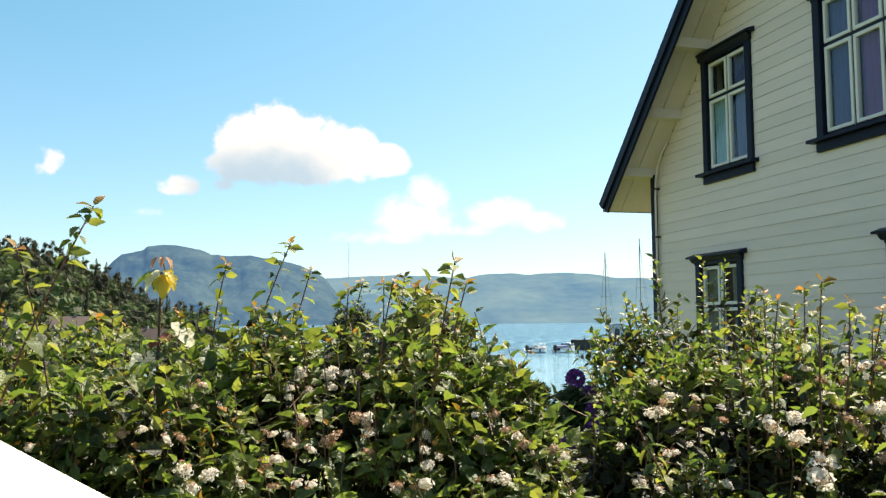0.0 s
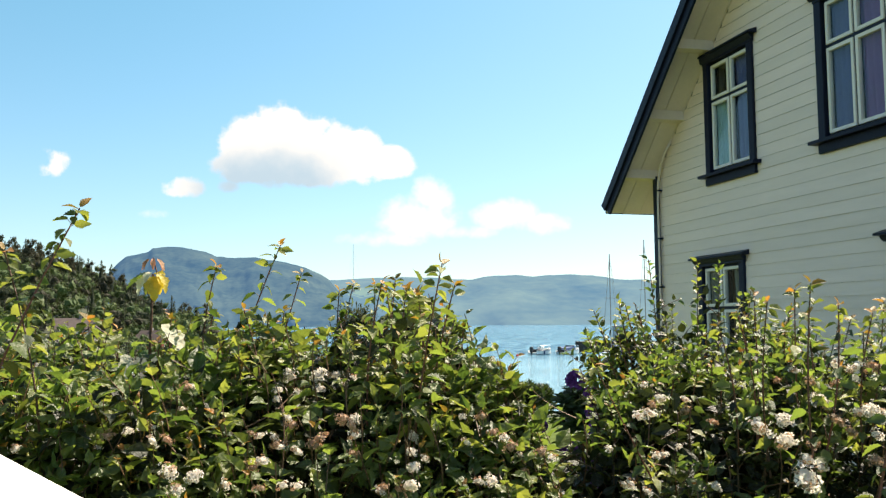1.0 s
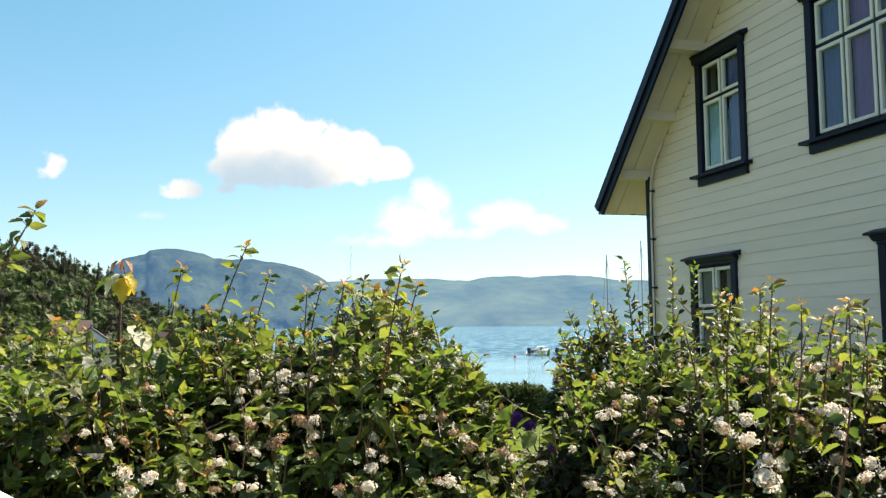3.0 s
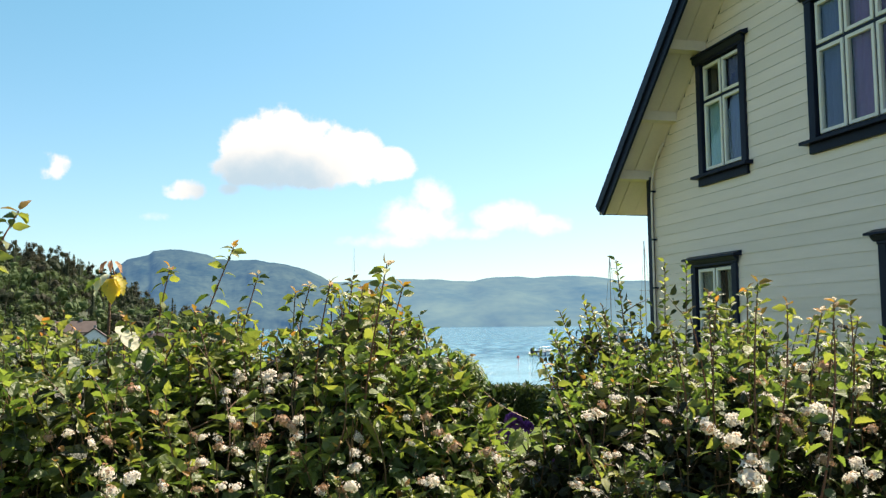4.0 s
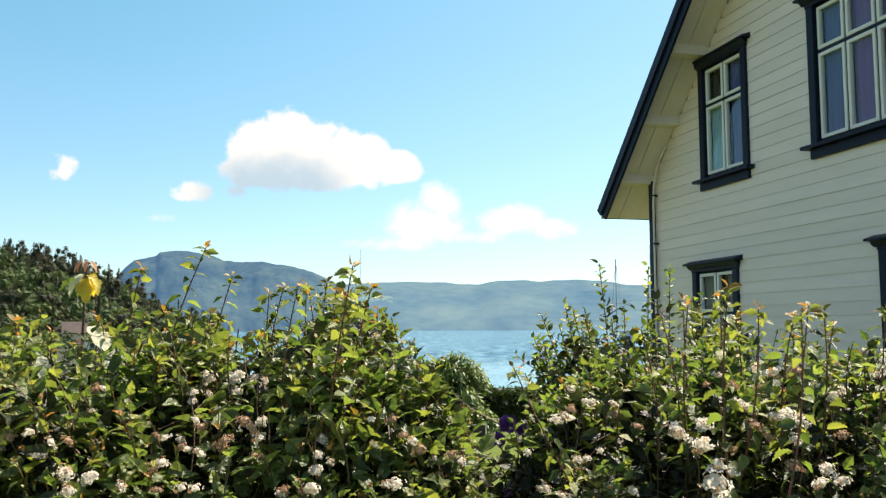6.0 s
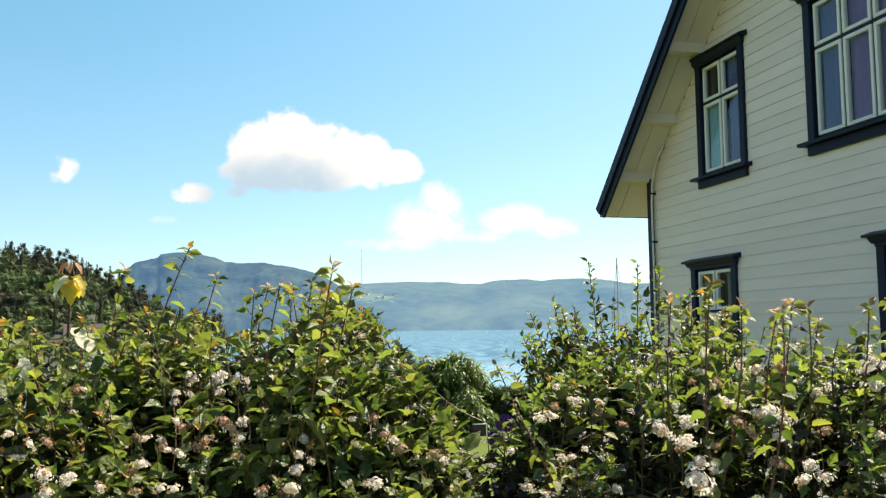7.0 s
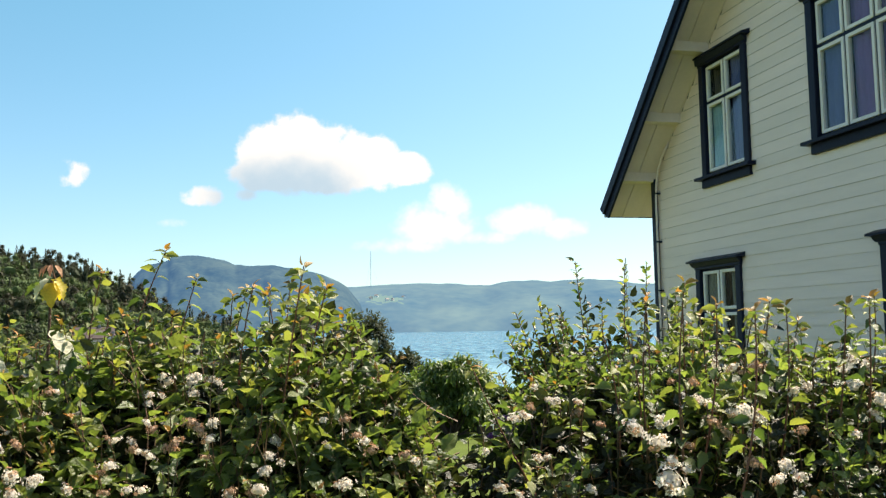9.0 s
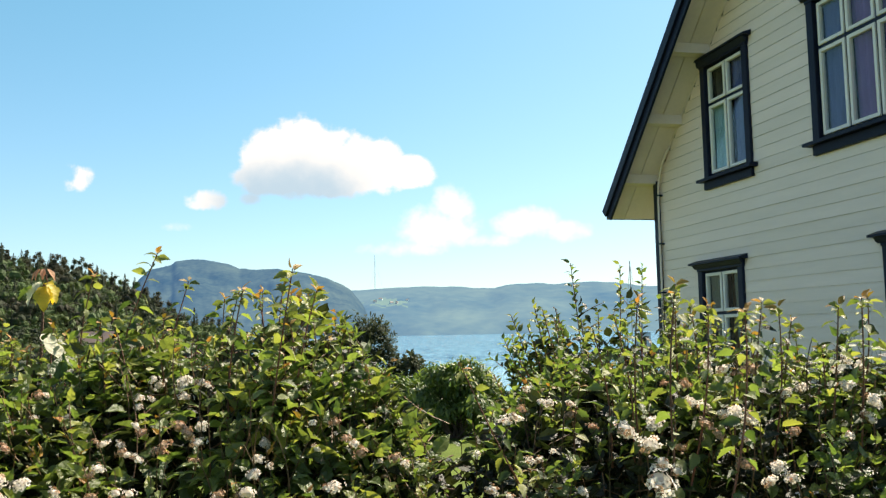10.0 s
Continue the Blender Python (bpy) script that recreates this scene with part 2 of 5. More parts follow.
M_CURT_B = mat("pale_blue_curtain", (0.50, 0.68, 0.72), 0.85, 0.2, 4, 0.2, 300, stretch=(6, 1, 0.4))
M_CURT_D = mat("dark_blue_curtain", (0.19, 0.20, 0.42), 0.85, 0.25, 4, 0.2, 300, stretch=(6, 1, 0.4))
M_CURT_W = mat("beige_curtain", (0.34, 0.32, 0.28), 0.85, 0.2, 4, 0.2, 300, stretch=(6, 1, 0.4))
M_STONE = mat("foundation_stone", (0.26, 0.25, 0.24), 0.85, 0.35, 3, 0.6, 20)
M_WHITE = mat("white_painted_wood", (0.86, 0.86, 0.84), 0.45, 0.05, 6, 0.1, 60)
M_PLASTIC = mat("white_boat_hull", (0.80, 0.80, 0.78), 0.25, 0.08, 1.5)
M_BLACK = mat("black_rubber", (0.02, 0.02, 0.022), 0.5, 0.2, 5)
M_SHED = mat("weathered_grey_boards", (0.46, 0.48, 0.50), 0.8, 0.3, 1.5, 0.3, 12, stretch=(4, 4, 0.4))
M_TIMBER = mat("tarred_pier_timber", (0.055, 0.040, 0.030), 0.8, 0.45, 3, 0.5, 20)
M_ALU = mat("mast_aluminium", (0.55, 0.56, 0.58), 0.35, 0.1, 3, metal=0.9)
M_MAST = mat("weathered_mast", (0.24, 0.21, 0.19), 0.5, 0.25, 3)
M_BLUECOVER = mat("blue_sail_cover", (0.08, 0.13, 0.25), 0.7, 0.25, 3)
M_RED = mat("red_buoy", (0.65, 0.05, 0.03), 0.4, 0.15, 5)
M_BROWNROOF = mat("brown_tile_roof", (0.085, 0.060, 0.055), 0.85, 0.45, 0.8, island=0.25)
M_REDWOOD = mat("red_painted_boards", (0.28, 0.06, 0.04), 0.7, 0.25, 0.8)
# distance haze over mountain and hills: a faint blue glow of their own material
M_MOUNT_GLOW = mat("backdrop_mountain", (0.008, 0.018, 0.016), 0.95, 0.5, 0.009, second=(0.052, 0.070, 0.046), emit=((0.023, 0.060, 0.125), 1.0), spec=0.0)
M_HILLS_GLOW = mat("backdrop_hills", (0.010, 0.028, 0.026), 0.95, 0.5, 0.0038, second=(0.066, 0.090, 0.054), stretch=(1, 0.5, 2.0), emit=((0.052, 0.105, 0.185), 1.0), spec=0.0)

# fields carry the same blue haze glow as the hills around them
M_FIELD_GLOW = mat("backdrop_fields", (0.065, 0.095, 0.045), 0.95, 0.5, 0.02, second=(0.07, 0.10, 0.05), emit=((0.052, 0.105, 0.175), 1.0), spec=0.0)

M_WATER = bpy.data.materials.new("fjord_water")
M_WATER.use_nodes = True
n_, l_ = M_WATER.node_tree.nodes, M_WATER.node_tree.links
pw = n_["Principled BSDF"]
pw.inputs["Roughness"].default_value, pw.inputs["IOR"].default_value = 0.08, 1.33
pw.inputs["Specular IOR Level"].default_value = 0.32
tcw, mpw = n_.new("ShaderNodeTexCoord"), n_.new("ShaderNodeMapping")
mpw.inputs["Scale"].default_value = (0.55, 1.3, 1)
l_.new(tcw.outputs["Object"], mpw.inputs["Vector"])
rip, swell = n_.new("ShaderNodeTexNoise"), n_.new("ShaderNodeTexNoise")
rip.inputs["Scale"].default_value, rip.inputs["Detail"].default_value = 1.6, 5.0
swell.inputs["Scale"].default_value, swell.inputs["Detail"].default_value = 0.035, 3.0
l_.new(mpw.outputs[0], rip.inputs["Vector"])
l_.new(mpw.outputs[0], swell.inputs["Vector"])
# ripple reflections painted into the base colour as pale and dark blue streaks
streak, smap, ripple_tint = n_.new("ShaderNodeTexNoise"), n_.new("ShaderNodeMapping"), n_.new("ShaderNodeMix")
smap.inputs["Scale"].default_value = (0.30, 0.075, 1)
streak.inputs["Scale"].default_value, streak.inputs["Detail"].default_value, streak.inputs["Roughness"].default_value = 1.0, 6.0, 0.65
ripple_tint.data_type = 'RGBA'
ripple_tint.inputs["A"].default_value, ripple_tint.inputs["B"].default_value = (0.026, 0.110, 0.195, 1), (0.15, 0.33, 0.43, 1)
swm = n_.new("ShaderNodeMapRange")
swm.inputs["From Min"].default_value, swm.inputs["From Max"].default_value = 0.44, 0.57
l_.new(tcw.outputs["Object"], smap.inputs["Vector"])
l_.new(smap.outputs[0], streak.inputs["Vector"])
l_.new(streak.outputs[0], swm.inputs["Value"])
l_.new(swm.outputs[0], ripple_tint.inputs["Factor"])
# sky sheen of calm water painted in: paler colour towards the near shore
sepw, calm, calm_sheen = n_.new("ShaderNodeSeparateXYZ"), n_.new("ShaderNodeMapRange"), n_.new("ShaderNodeMix")
calm.interpolation_type, calm_sheen.data_type = 'SMOOTHSTEP', 'RGBA'
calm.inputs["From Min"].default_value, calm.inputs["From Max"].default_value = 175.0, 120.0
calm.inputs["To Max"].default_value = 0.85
calm_sheen.inputs["B"].default_value = (0.22, 0.40, 0.48, 1)
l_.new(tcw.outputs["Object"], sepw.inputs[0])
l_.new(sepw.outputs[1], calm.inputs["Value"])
l_.new(calm.outputs[0], calm_sheen.inputs["Factor"])
l_.new(ripple_tint.outputs["Result"], calm_sheen.inputs["A"])
l_.new(calm_sheen.outputs["Result"], pw.inputs["Base Color"])
wsc = n_.new("ShaderNodeMapRange")
wsc.inputs["From Min"].default_value, wsc.inputs["From Max"].default_value = 0.35, 0.65
wsc.inputs["To Min"].default_value, wsc.inputs["To Max"].default_value = 0.25, 1.0
l_.new(swell.outputs[0], wsc.inputs["Value"])
wb = n_.new("ShaderNodeBump")
wb.inputs["Distance"].default_value = 0.9
l_.new(wsc.outputs[0], wb.inputs["Strength"])
l_.new(rip.outputs[0], wb.inputs["Height"])
l_.new(wb.outputs[0], pw.inputs["Normal"])

# ---- mesh helpers ----


def mesh_of(name, bm, material):
    me = bpy.data.meshes.new(name)
    bm.to_mesh(me)
    bm.free()
    for m in (material if isinstance(material, (list, tuple)) else [material]):
        me.materials.append(m)
    return me


def part(name, bm, material, parent=None, label="", smooth=False, at=None):
    """One mesh object out of a bmesh (or a ready mesh), under a thing or a part."""
    me = bm if isinstance(bm, bpy.types.Mesh) else mesh_of(name, bm, material)
    if smooth:
        me.shade_smooth()
    ob = new(name, me)
    if parent is not None:
        ob.parent = parent
    if at is not None:
        ob.matrix_basis = at
    return tagged(ob, label)


def thing(name, m, label, category, group="", kind=""):
    ob = new(name)
    ob.matrix_basis = m
    return tagged(ob, label, category, group, kind)


def box(bm, x0, x1, y0, y1, z0, z1, bevel=0.0):
    vs = [bm.verts.new((x, y, z)) for z in (z0, z1) for x, y in ((x0, y0), (x1, y0), (x1, y1), (x0, y1))]
    fs = [bm.faces.new([vs[i] for i in q]) for q in ((3, 2, 1, 0), (4, 5, 6, 7), (0, 1, 5, 4), (1, 2, 6, 5), (2, 3, 7, 6), (3, 0, 4, 7))]
    if bevel:
        bmesh.ops.bevel(bm, geom=list({e for f in fs for e in f.edges}), offset=bevel, segments=1, affect='EDGES')
    return bm


def boxed(x0, x1, y0, y1, z0, z1, bevel=0.004):
    return box(bmesh.new(), x0, x1, y0, y1, z0, z1, bevel)


def prism(bm, outline, axis, a, b):
    """A flat outline (pairs) drawn out along an axis from a to b."""
    def at(p, d):
        return {"x": (d, p[0], p[1]), "y": (p[0], d, p[1]), "z": (p[0], p[1], d)}[axis]
    v0, v1 = [bm.verts.new(at(p, a)) for p in outline], [bm.verts.new(at(p, b)) for p in outline]
    k = len(outline)
    bm.faces.new(v0[::-1])
    bm.faces.new(v1)
    for i in range(k):
        bm.faces.new((v0[i], v0[(i + 1) % k], v1[(i + 1) % k], v1[i]))
    bmesh.ops.recalc_face_normals(bm, faces=bm.faces)
    return bm


def tube(bm, pts, radii, sides=6):
    rings = []
    pts = [Vector(p) for p in pts]
    for i, p in enumerate(pts):
        d = (pts[min(i + 1, len(pts) - 1)] - pts[max(i - 1, 0)]).normalized()
        a = d.cross(Vector((0.31, 0.77, 0.55))).normalized()
        b = d.cross(a)
        r = radii[i] if isinstance(radii, (list, tuple)) else radii
        rings.append([bm.verts.new(p + r * (math.cos(k * 2 * math.pi / sides) * a + math.sin(k * 2 * math.pi / sides) * b)) for k in range(sides)])
    for r0, r1 in zip(rings, rings[1:]):
        for k in range(sides):
            bm.faces.new((r0[k], r0[(k + 1) % sides], r1[(k + 1) % sides], r1[k]))
    bm.faces.new(rings[0][::-1])
    bm.faces.new(rings[-1])
    return bm


class Heap:
    """Vertices and faces of many small pieces, joined into one mesh."""

    def __init__(self):
        self.v, self.f, self.m, self.n = [], [], [], 0

    def add(self, verts, faces, slot=0):
        self.v.append(verts)
        self.f.extend([tuple(i + self.n for i in f) for f in faces])
        self.m.extend([slot] * len(faces))
        self.n += len(verts)

    def mesh(self, name, materials, smooth=False):
        me = bpy.data.meshes.new(name)
        me.from_pydata(np.concatenate(self.v).tolist(), [], self.f)
        for m in materials:
            me.materials.append(m)
        me.polygons.foreach_set("material_index", self.m)
        if smooth:
            me.shade_smooth()
        me.update()
        return me


def unit(v):
    return v / (np.linalg.norm(v) + 1e-9)

# ---- ground, fjord, distance ----
SEA = -4.0


def smooth01(a, b, x):
    t = np.clip((x - a) / (b - a), 0, 1)
    return t * t * (3 - 2 * t)


def ground_height(x, y):
    base = -0.2 * smooth01(3, 14, y) - 3.2 * smooth01(14, 50, y) - 4.2 * smooth01(50, 80, y)
    a = x / np.maximum(y, 1.0)
    crest = np.interp(a, [-1.6, -0.8, -0.5, -0.43, -0.39, -0.37, -0.35, -0.31, -0.27, -0.24], [44, 30, 16.2, 12.6, 8.6, 5.9, 2.2, -2.8, -3.6, -7.0])
    hill = -3.2 + (crest + 3.2) * smooth01(110, 245, y)
    land = np.where((a < -0.24) & (y > 40), hill, -20.0)
    return np.maximum(base, np.where(y > 110, land, np.where(a < -0.42, np.minimum(land, -2.6), -20)))


def gz(x, y):
    return float(ground_height(np.array(x), np.array(y)))


def sheet(name, xs, ys, height, material, smooth=True):
    X, Y = np.meshgrid(xs, ys)
    Z = height(X, Y)
    nx = len(xs)
    faces = [(j * nx + i, j * nx + i + 1, (j + 1) * nx + i + 1, (j + 1) * nx + i) for j in range(len(ys) - 1) for i in range(nx - 1)]
    me = bpy.data.meshes.new(name)
    me.from_pydata(np.stack([X, Y, Z], -1).reshape(-1, 3).tolist(), [], faces)
    me.materials.append(material)
    if smooth:
        me.shade_smooth()
    return new(name, me)


spread = np.sinh(np.linspace(-7.6, 7.6, 171)) * 4.0
ground = sheet("ground", spread, spread + 2.0, ground_height, M_LAWN)
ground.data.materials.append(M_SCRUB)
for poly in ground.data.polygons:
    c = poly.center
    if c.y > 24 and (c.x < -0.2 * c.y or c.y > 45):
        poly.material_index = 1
tagged(ground, "green garden lawn sloping down to the shore", "ground", kind="structure")
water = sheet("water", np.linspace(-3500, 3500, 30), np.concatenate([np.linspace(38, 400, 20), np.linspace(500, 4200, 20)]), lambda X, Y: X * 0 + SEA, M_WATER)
tagged(water, "rippled blue fjord water under a clear sky", "water", kind="structure")


def ridge(name, across, rise, shore, crest, material, label, seed, rough):
    """A far mountain side from its shore up to its skyline: skyline given as slopes above the eye, at directions across."""
    nu, nv = 300, 60
    a = np.linspace(across[0], across[-1], nu)
    top = np.interp(a, across, rise)
    k = np.array([0.25, 0.5, 0.25])
    top = np.convolve(np.pad(top, 1, mode='edge'), k, 'valid')
    verts = []
    for j in range(nv):
        v = j / (nv - 1)
        for i in range(nu):
            R = shore + (crest - shore) * v
            bulge = noise.fractal(Vector((a[i] * 14 + seed, v * 2.2, seed)), 1.0, 2.0, 5)
            fine = noise.fractal(Vector((a[i] * 60, v * 6, seed * 2)), 1.0, 2.0, 4)
            crown = 1.68 + crest * top[i] + rough * fine * 0.7
            lift = v ** 0.85
            z = SEA - 1 + (crown - SEA + 1) * lift + rough * (7.0 * bulge + 1.0 * fine) * math.sin(math.pi * v)
            R2 = R + 90 * bulge * (1 - v)
            verts.append((R2 * a[i], R2, z))
    faces = [(j * nu + i, j * nu + i + 1, (j + 1) * nu + i + 1, (j + 1) * nu + i) for j in range(nv - 1) for i in range(nu - 1)]
    me = bpy.data.meshes.new(name)
    me.from_pydata(verts, [], faces)
    me.materials.append(material)
    me.shade_smooth()
    return tagged(new(name, me), label, "mountain", kind="structure")


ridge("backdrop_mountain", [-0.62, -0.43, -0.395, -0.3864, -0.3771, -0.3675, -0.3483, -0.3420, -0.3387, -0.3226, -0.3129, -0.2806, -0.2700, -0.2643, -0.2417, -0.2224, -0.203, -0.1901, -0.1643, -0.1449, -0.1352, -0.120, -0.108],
      [0.015, 0.03, 0.052, 0.0603, 0.0719, 0.0783, 0.0827, 0.0840, 0.0884, 0.0902, 0.0895, 0.0854, 0.0815, 0.0775, 0.0761, 0.0770, 0.0739, 0.0722, 0.0652, 0.0573, 0.0508, 0.030, -0.002], 2050, 2700, M_MOUNT_GLOW, "hazy blue flat-topped mountain across the fjord", 3.1, 5)
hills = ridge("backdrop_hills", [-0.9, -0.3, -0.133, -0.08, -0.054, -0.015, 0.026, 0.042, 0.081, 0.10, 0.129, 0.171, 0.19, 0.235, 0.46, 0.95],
      [0.03, 0.04, 0.0497, 0.0525, 0.0536, 0.052, 0.0489, 0.0538, 0.0547, 0.0525, 0.0546, 0.0529, 0.0493, 0.0476, 0.046, 0.04], 2300, 3500, M_HILLS_GLOW, "long hazy blue-green hills along the far shore", 8.7, 4)

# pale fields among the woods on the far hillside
hills.data.materials.append(M_FIELD_GLOW)
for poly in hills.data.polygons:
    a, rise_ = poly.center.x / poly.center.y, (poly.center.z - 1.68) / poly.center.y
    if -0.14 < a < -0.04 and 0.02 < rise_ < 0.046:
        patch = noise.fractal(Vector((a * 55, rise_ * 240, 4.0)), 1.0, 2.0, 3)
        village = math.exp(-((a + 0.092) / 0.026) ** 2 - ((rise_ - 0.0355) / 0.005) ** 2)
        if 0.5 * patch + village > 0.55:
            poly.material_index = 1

# ---- house ----
# local: x along the gable wall from its seaward corner, y inwards, z up
house = thing("house", pose(2.78, 11.49, 0, 0, 0, -75.5), "cream-painted wooden house with dark navy window casings and barge boards", "house")
WIDE, DEEP, MID, PITCH = 7.6, 9.0, 3.8, 0.91


def soffit_z(u):
    return 3.55 + PITCH * (MID - abs(u - MID))


# glazed openings: u0, u1, z0, z1, columns, transom
OPENINGS = [(1.285, 2.03, 3.36, 4.55, 2, 4.14), (3.215, 4.34, 3.36, 4.58, 3, 4.165), (1.04, 1.76, 1.05, 2.28, 2, 1.83), (4.00, 5.12, 1.05, 2.28, 3, 1.83)]


def free_spans(z0, z1, margin):
    """Stretches of the wall between z0 and z1 that no opening cuts."""
    zm = 0.5 * (z0 + z1)
    lo = 0.0 if zm < 3.5 else max(0.0, (zm - 3.55) / PITCH)
    cuts = sorted((o[0] - margin, o[1] + margin) for o in OPENINGS if o[2] - margin < zm < o[3] + margin)
    at, spans = lo, []
    for a, b in cuts:
        spans.append((at, a))
        at = b
    spans.append((at, WIDE - lo))
    return [s for s in spans if s[1] - s[0] > 0.03]


BOARD = 0.12
rows = [-0.02 + BOARD * i for i in range(59)]
bm = bmesh.new()
for z in rows:
    for a, b in free_spans(z, z + BOARD, 0.015):
        box(bm, a, b, 0.026, 0.20, z, z + BOARD)
part("wall", bm, M_ROOM, house, "timber wall core")
bm = bmesh.new()
box(bm, 0, 0.2, 0.2, DEEP - 0.2, -0.1, 3.5)
box(bm, WIDE - 0.2, WIDE, 0.2, DEEP - 0.2, -0.1, 3.5)
prism(bm, [(0, -0.1), (WIDE, -0.1), (WIDE, 3.5), (MID, 7.0), (0, 3.5)], "y", DEEP - 0.2, DEEP)
part("wall", bm, M_WALL, house, "cream-painted side and rear walls")
bm = bmesh.new()
box(bm, 0.2, WIDE - 0.2, 0.2, DEEP - 0.2, -0.05, 0.05)
box(bm, 0.2, WIDE - 0.2, 0.2, DEEP - 0.2, 2.62, 2.82)
part("floor_slab", bm, M_ROOM, house)
part("foundation", boxed(-0.02, WIDE + 0.02, -0.01, DEEP, -0.9, -0.03, 0.02), M_STONE, house, "grey rendered foundation")

# roof: two slabs, rake boards, soffit boards, purlin ends
for side in (1, -1):
    def uu(d):
        return d if side == 1 else WIDE - d
    bm = prism(bmesh.new(), [(uu(-0.50), soffit_z(-0.50) + 0.03), (uu(MID), soffit_z(MID) + 0.03), (uu(MID), soffit_z(MID) + 0.142), (uu(-0.53), soffit_z(-0.53) + 0.142)], "y", -0.47, DEEP + 0.5)
    roof = part("roof", bm, M_ROOF, house, "dark slate roof slope")
    for y0, y1, lo, hi, name in ((-0.502, -0.472, -0.17, 0.10, "barge_board"), (-0.530, -0.504, -0.04, 0.115, "barge_moulding"), (-0.515, -0.475, 0.118, 0.145, "roof_edge")):
        bm = prism(bmesh.new(), [(uu(-0.52 + (0.10 - lo) * 0.62), soffit_z(-0.52 + (0.10 - lo) * 0.62) + lo), (uu(MID), soffit_z(MID) + lo), (uu(MID), soffit_z(MID) + hi), (uu(-0.52), soffit_z(-0.52) + hi)], "y", y0, y1)
        part(name, bm, M_NAVY, house, "dark navy painted board along the roof edge")
    for i in range(2):
        y0 = -0.47 + 0.235 * i
        bm = prism(bmesh.new(), [(uu(-0.50), soffit_z(-0.50) - 0.004 * (i % 2)), (uu(MID), soffit_z(MID) - 0.004 * (i % 2)), (uu(MID), soffit_z(MID) + 0.026), (uu(-0.50), soffit_z(-0.50) + 0.026)], "y", y0 + 0.003, y0 + 0.231)
        part("soffit_board", bm, M_SOFFIT, house)
    part("fascia", boxed(min(uu(-0.53), uu(-0.505)), max(uu(-0.53), uu(-0.505)), -0.47, DEEP + 0.5, soffit_z(-0.5) - 0.008, soffit_z(-0.5) + 0.13), M_NAVY, house)
    bm = prism(bmesh.new(), [(uu(-0.50), soffit_z(-0.50)), (uu(0.02), soffit_z(0.02)), (uu(0.02), soffit_z(0.02) + 0.026), (uu(-0.50), soffit_z(-0.50) + 0.026)], "y", 0.0, DEEP + 0.4)
    part("eave_soffit", bm, M_SOFFIT, house)
    for u in (-0.01, 0.645, 1.34, 2.09, 2.84):
        c = soffit_z(u)
        bm = prism(bmesh.new(), [(uu(u - 0.05), c - 0.085), (uu(u + 0.05), c - 0.07), (uu(u + 0.05), c + 0.04), (uu(u - 0.05), c - 0.05)], "y", -0.465, 0.02)
        part("purlin_end", bm, M_SOFFIT, house, "cream-painted purlin end under the eave")

# narrow trim where the cladding meets the soffit
for side in (1, -1):
    line = [(0.02, soffit_z(0.02) - 0.026), (MID, soffit_z(MID) - 0.026), (MID, soffit_z(MID) - 0.004), (0.02, soffit_z(0.02) - 0.004)]
    part("rake_trim", prism(bmesh.new(), [(u if side == 1 else WIDE - u, z) for u, z in line], "y", -0.010, 0.002), M_SOFFIT, house)

# cladding: one lapped board after the other
for z in rows:
    for a, b in free_spans(z, z + BOARD, 0.085):
        cut = z + BOARD > 3.5
        a1 = max(a, (z + BOARD - 3.55) / PITCH) if cut and a < MID else a
        b1 = min(b, WIDE - (z + BOARD - 3.55) / PITCH) if cut and b > MID else b
        if b1 - a1 < 0.03:
            continue
        wob = random.uniform(-0.0015, 0.0015)
        v = [(a, -0.002 + wob, z), (b, -0.002 + wob, z), (b, 0.024, z), (a, 0.024, z), (a1, 0.005, z + BOARD + 0.010), (b1, 0.005, z + BOARD + 0.010), (b1, 0.024, z + BOARD + 0.010), (a1, 0.024, z + BOARD + 0.010)]
        me = bpy.data.meshes.new("cladding_board")
        me.from_pydata(v, [], [(3, 2, 1, 0), (4, 5, 6, 7), (0, 1, 5, 4), (1, 2, 6, 5), (2, 3, 7, 6), (3, 0, 4, 7)])
        me.materials.append(M_WALL)
        # underside face gets the painted shade of the lap
        me.materials.append(M_LAP_SHADE)
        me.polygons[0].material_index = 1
        part("cladding_board", me, None, house)

part("corner_board", boxed(-0.035, 0.055, -0.045, 0.0, -0.1, 3.50), M_NAVY, house, "dark navy corner board")
bm = tube(bmesh.new(), [(0.42, -0.03, 3.86), (0.30, -0.05, 3.74), (0.19, -0.05, 3.60), (0.12, -0.05, 3.42), (0.10, -0.05, 3.2), (0.10, -0.05, 1.5), (0.10, -0.05, 0.2)], 0.014, 6)
part("cable_pipe", bm, M_SOFFIT, house, "thin cream cable pipe down the corner", smooth=True)
for z in (3.3, 2.7, 2.1, 1.5, 0.9):
    part("pipe_clip", boxed(0.075, 0.125, -0.068, 0.0, z, z + 0.02, 0.002), M_NAVY, house)


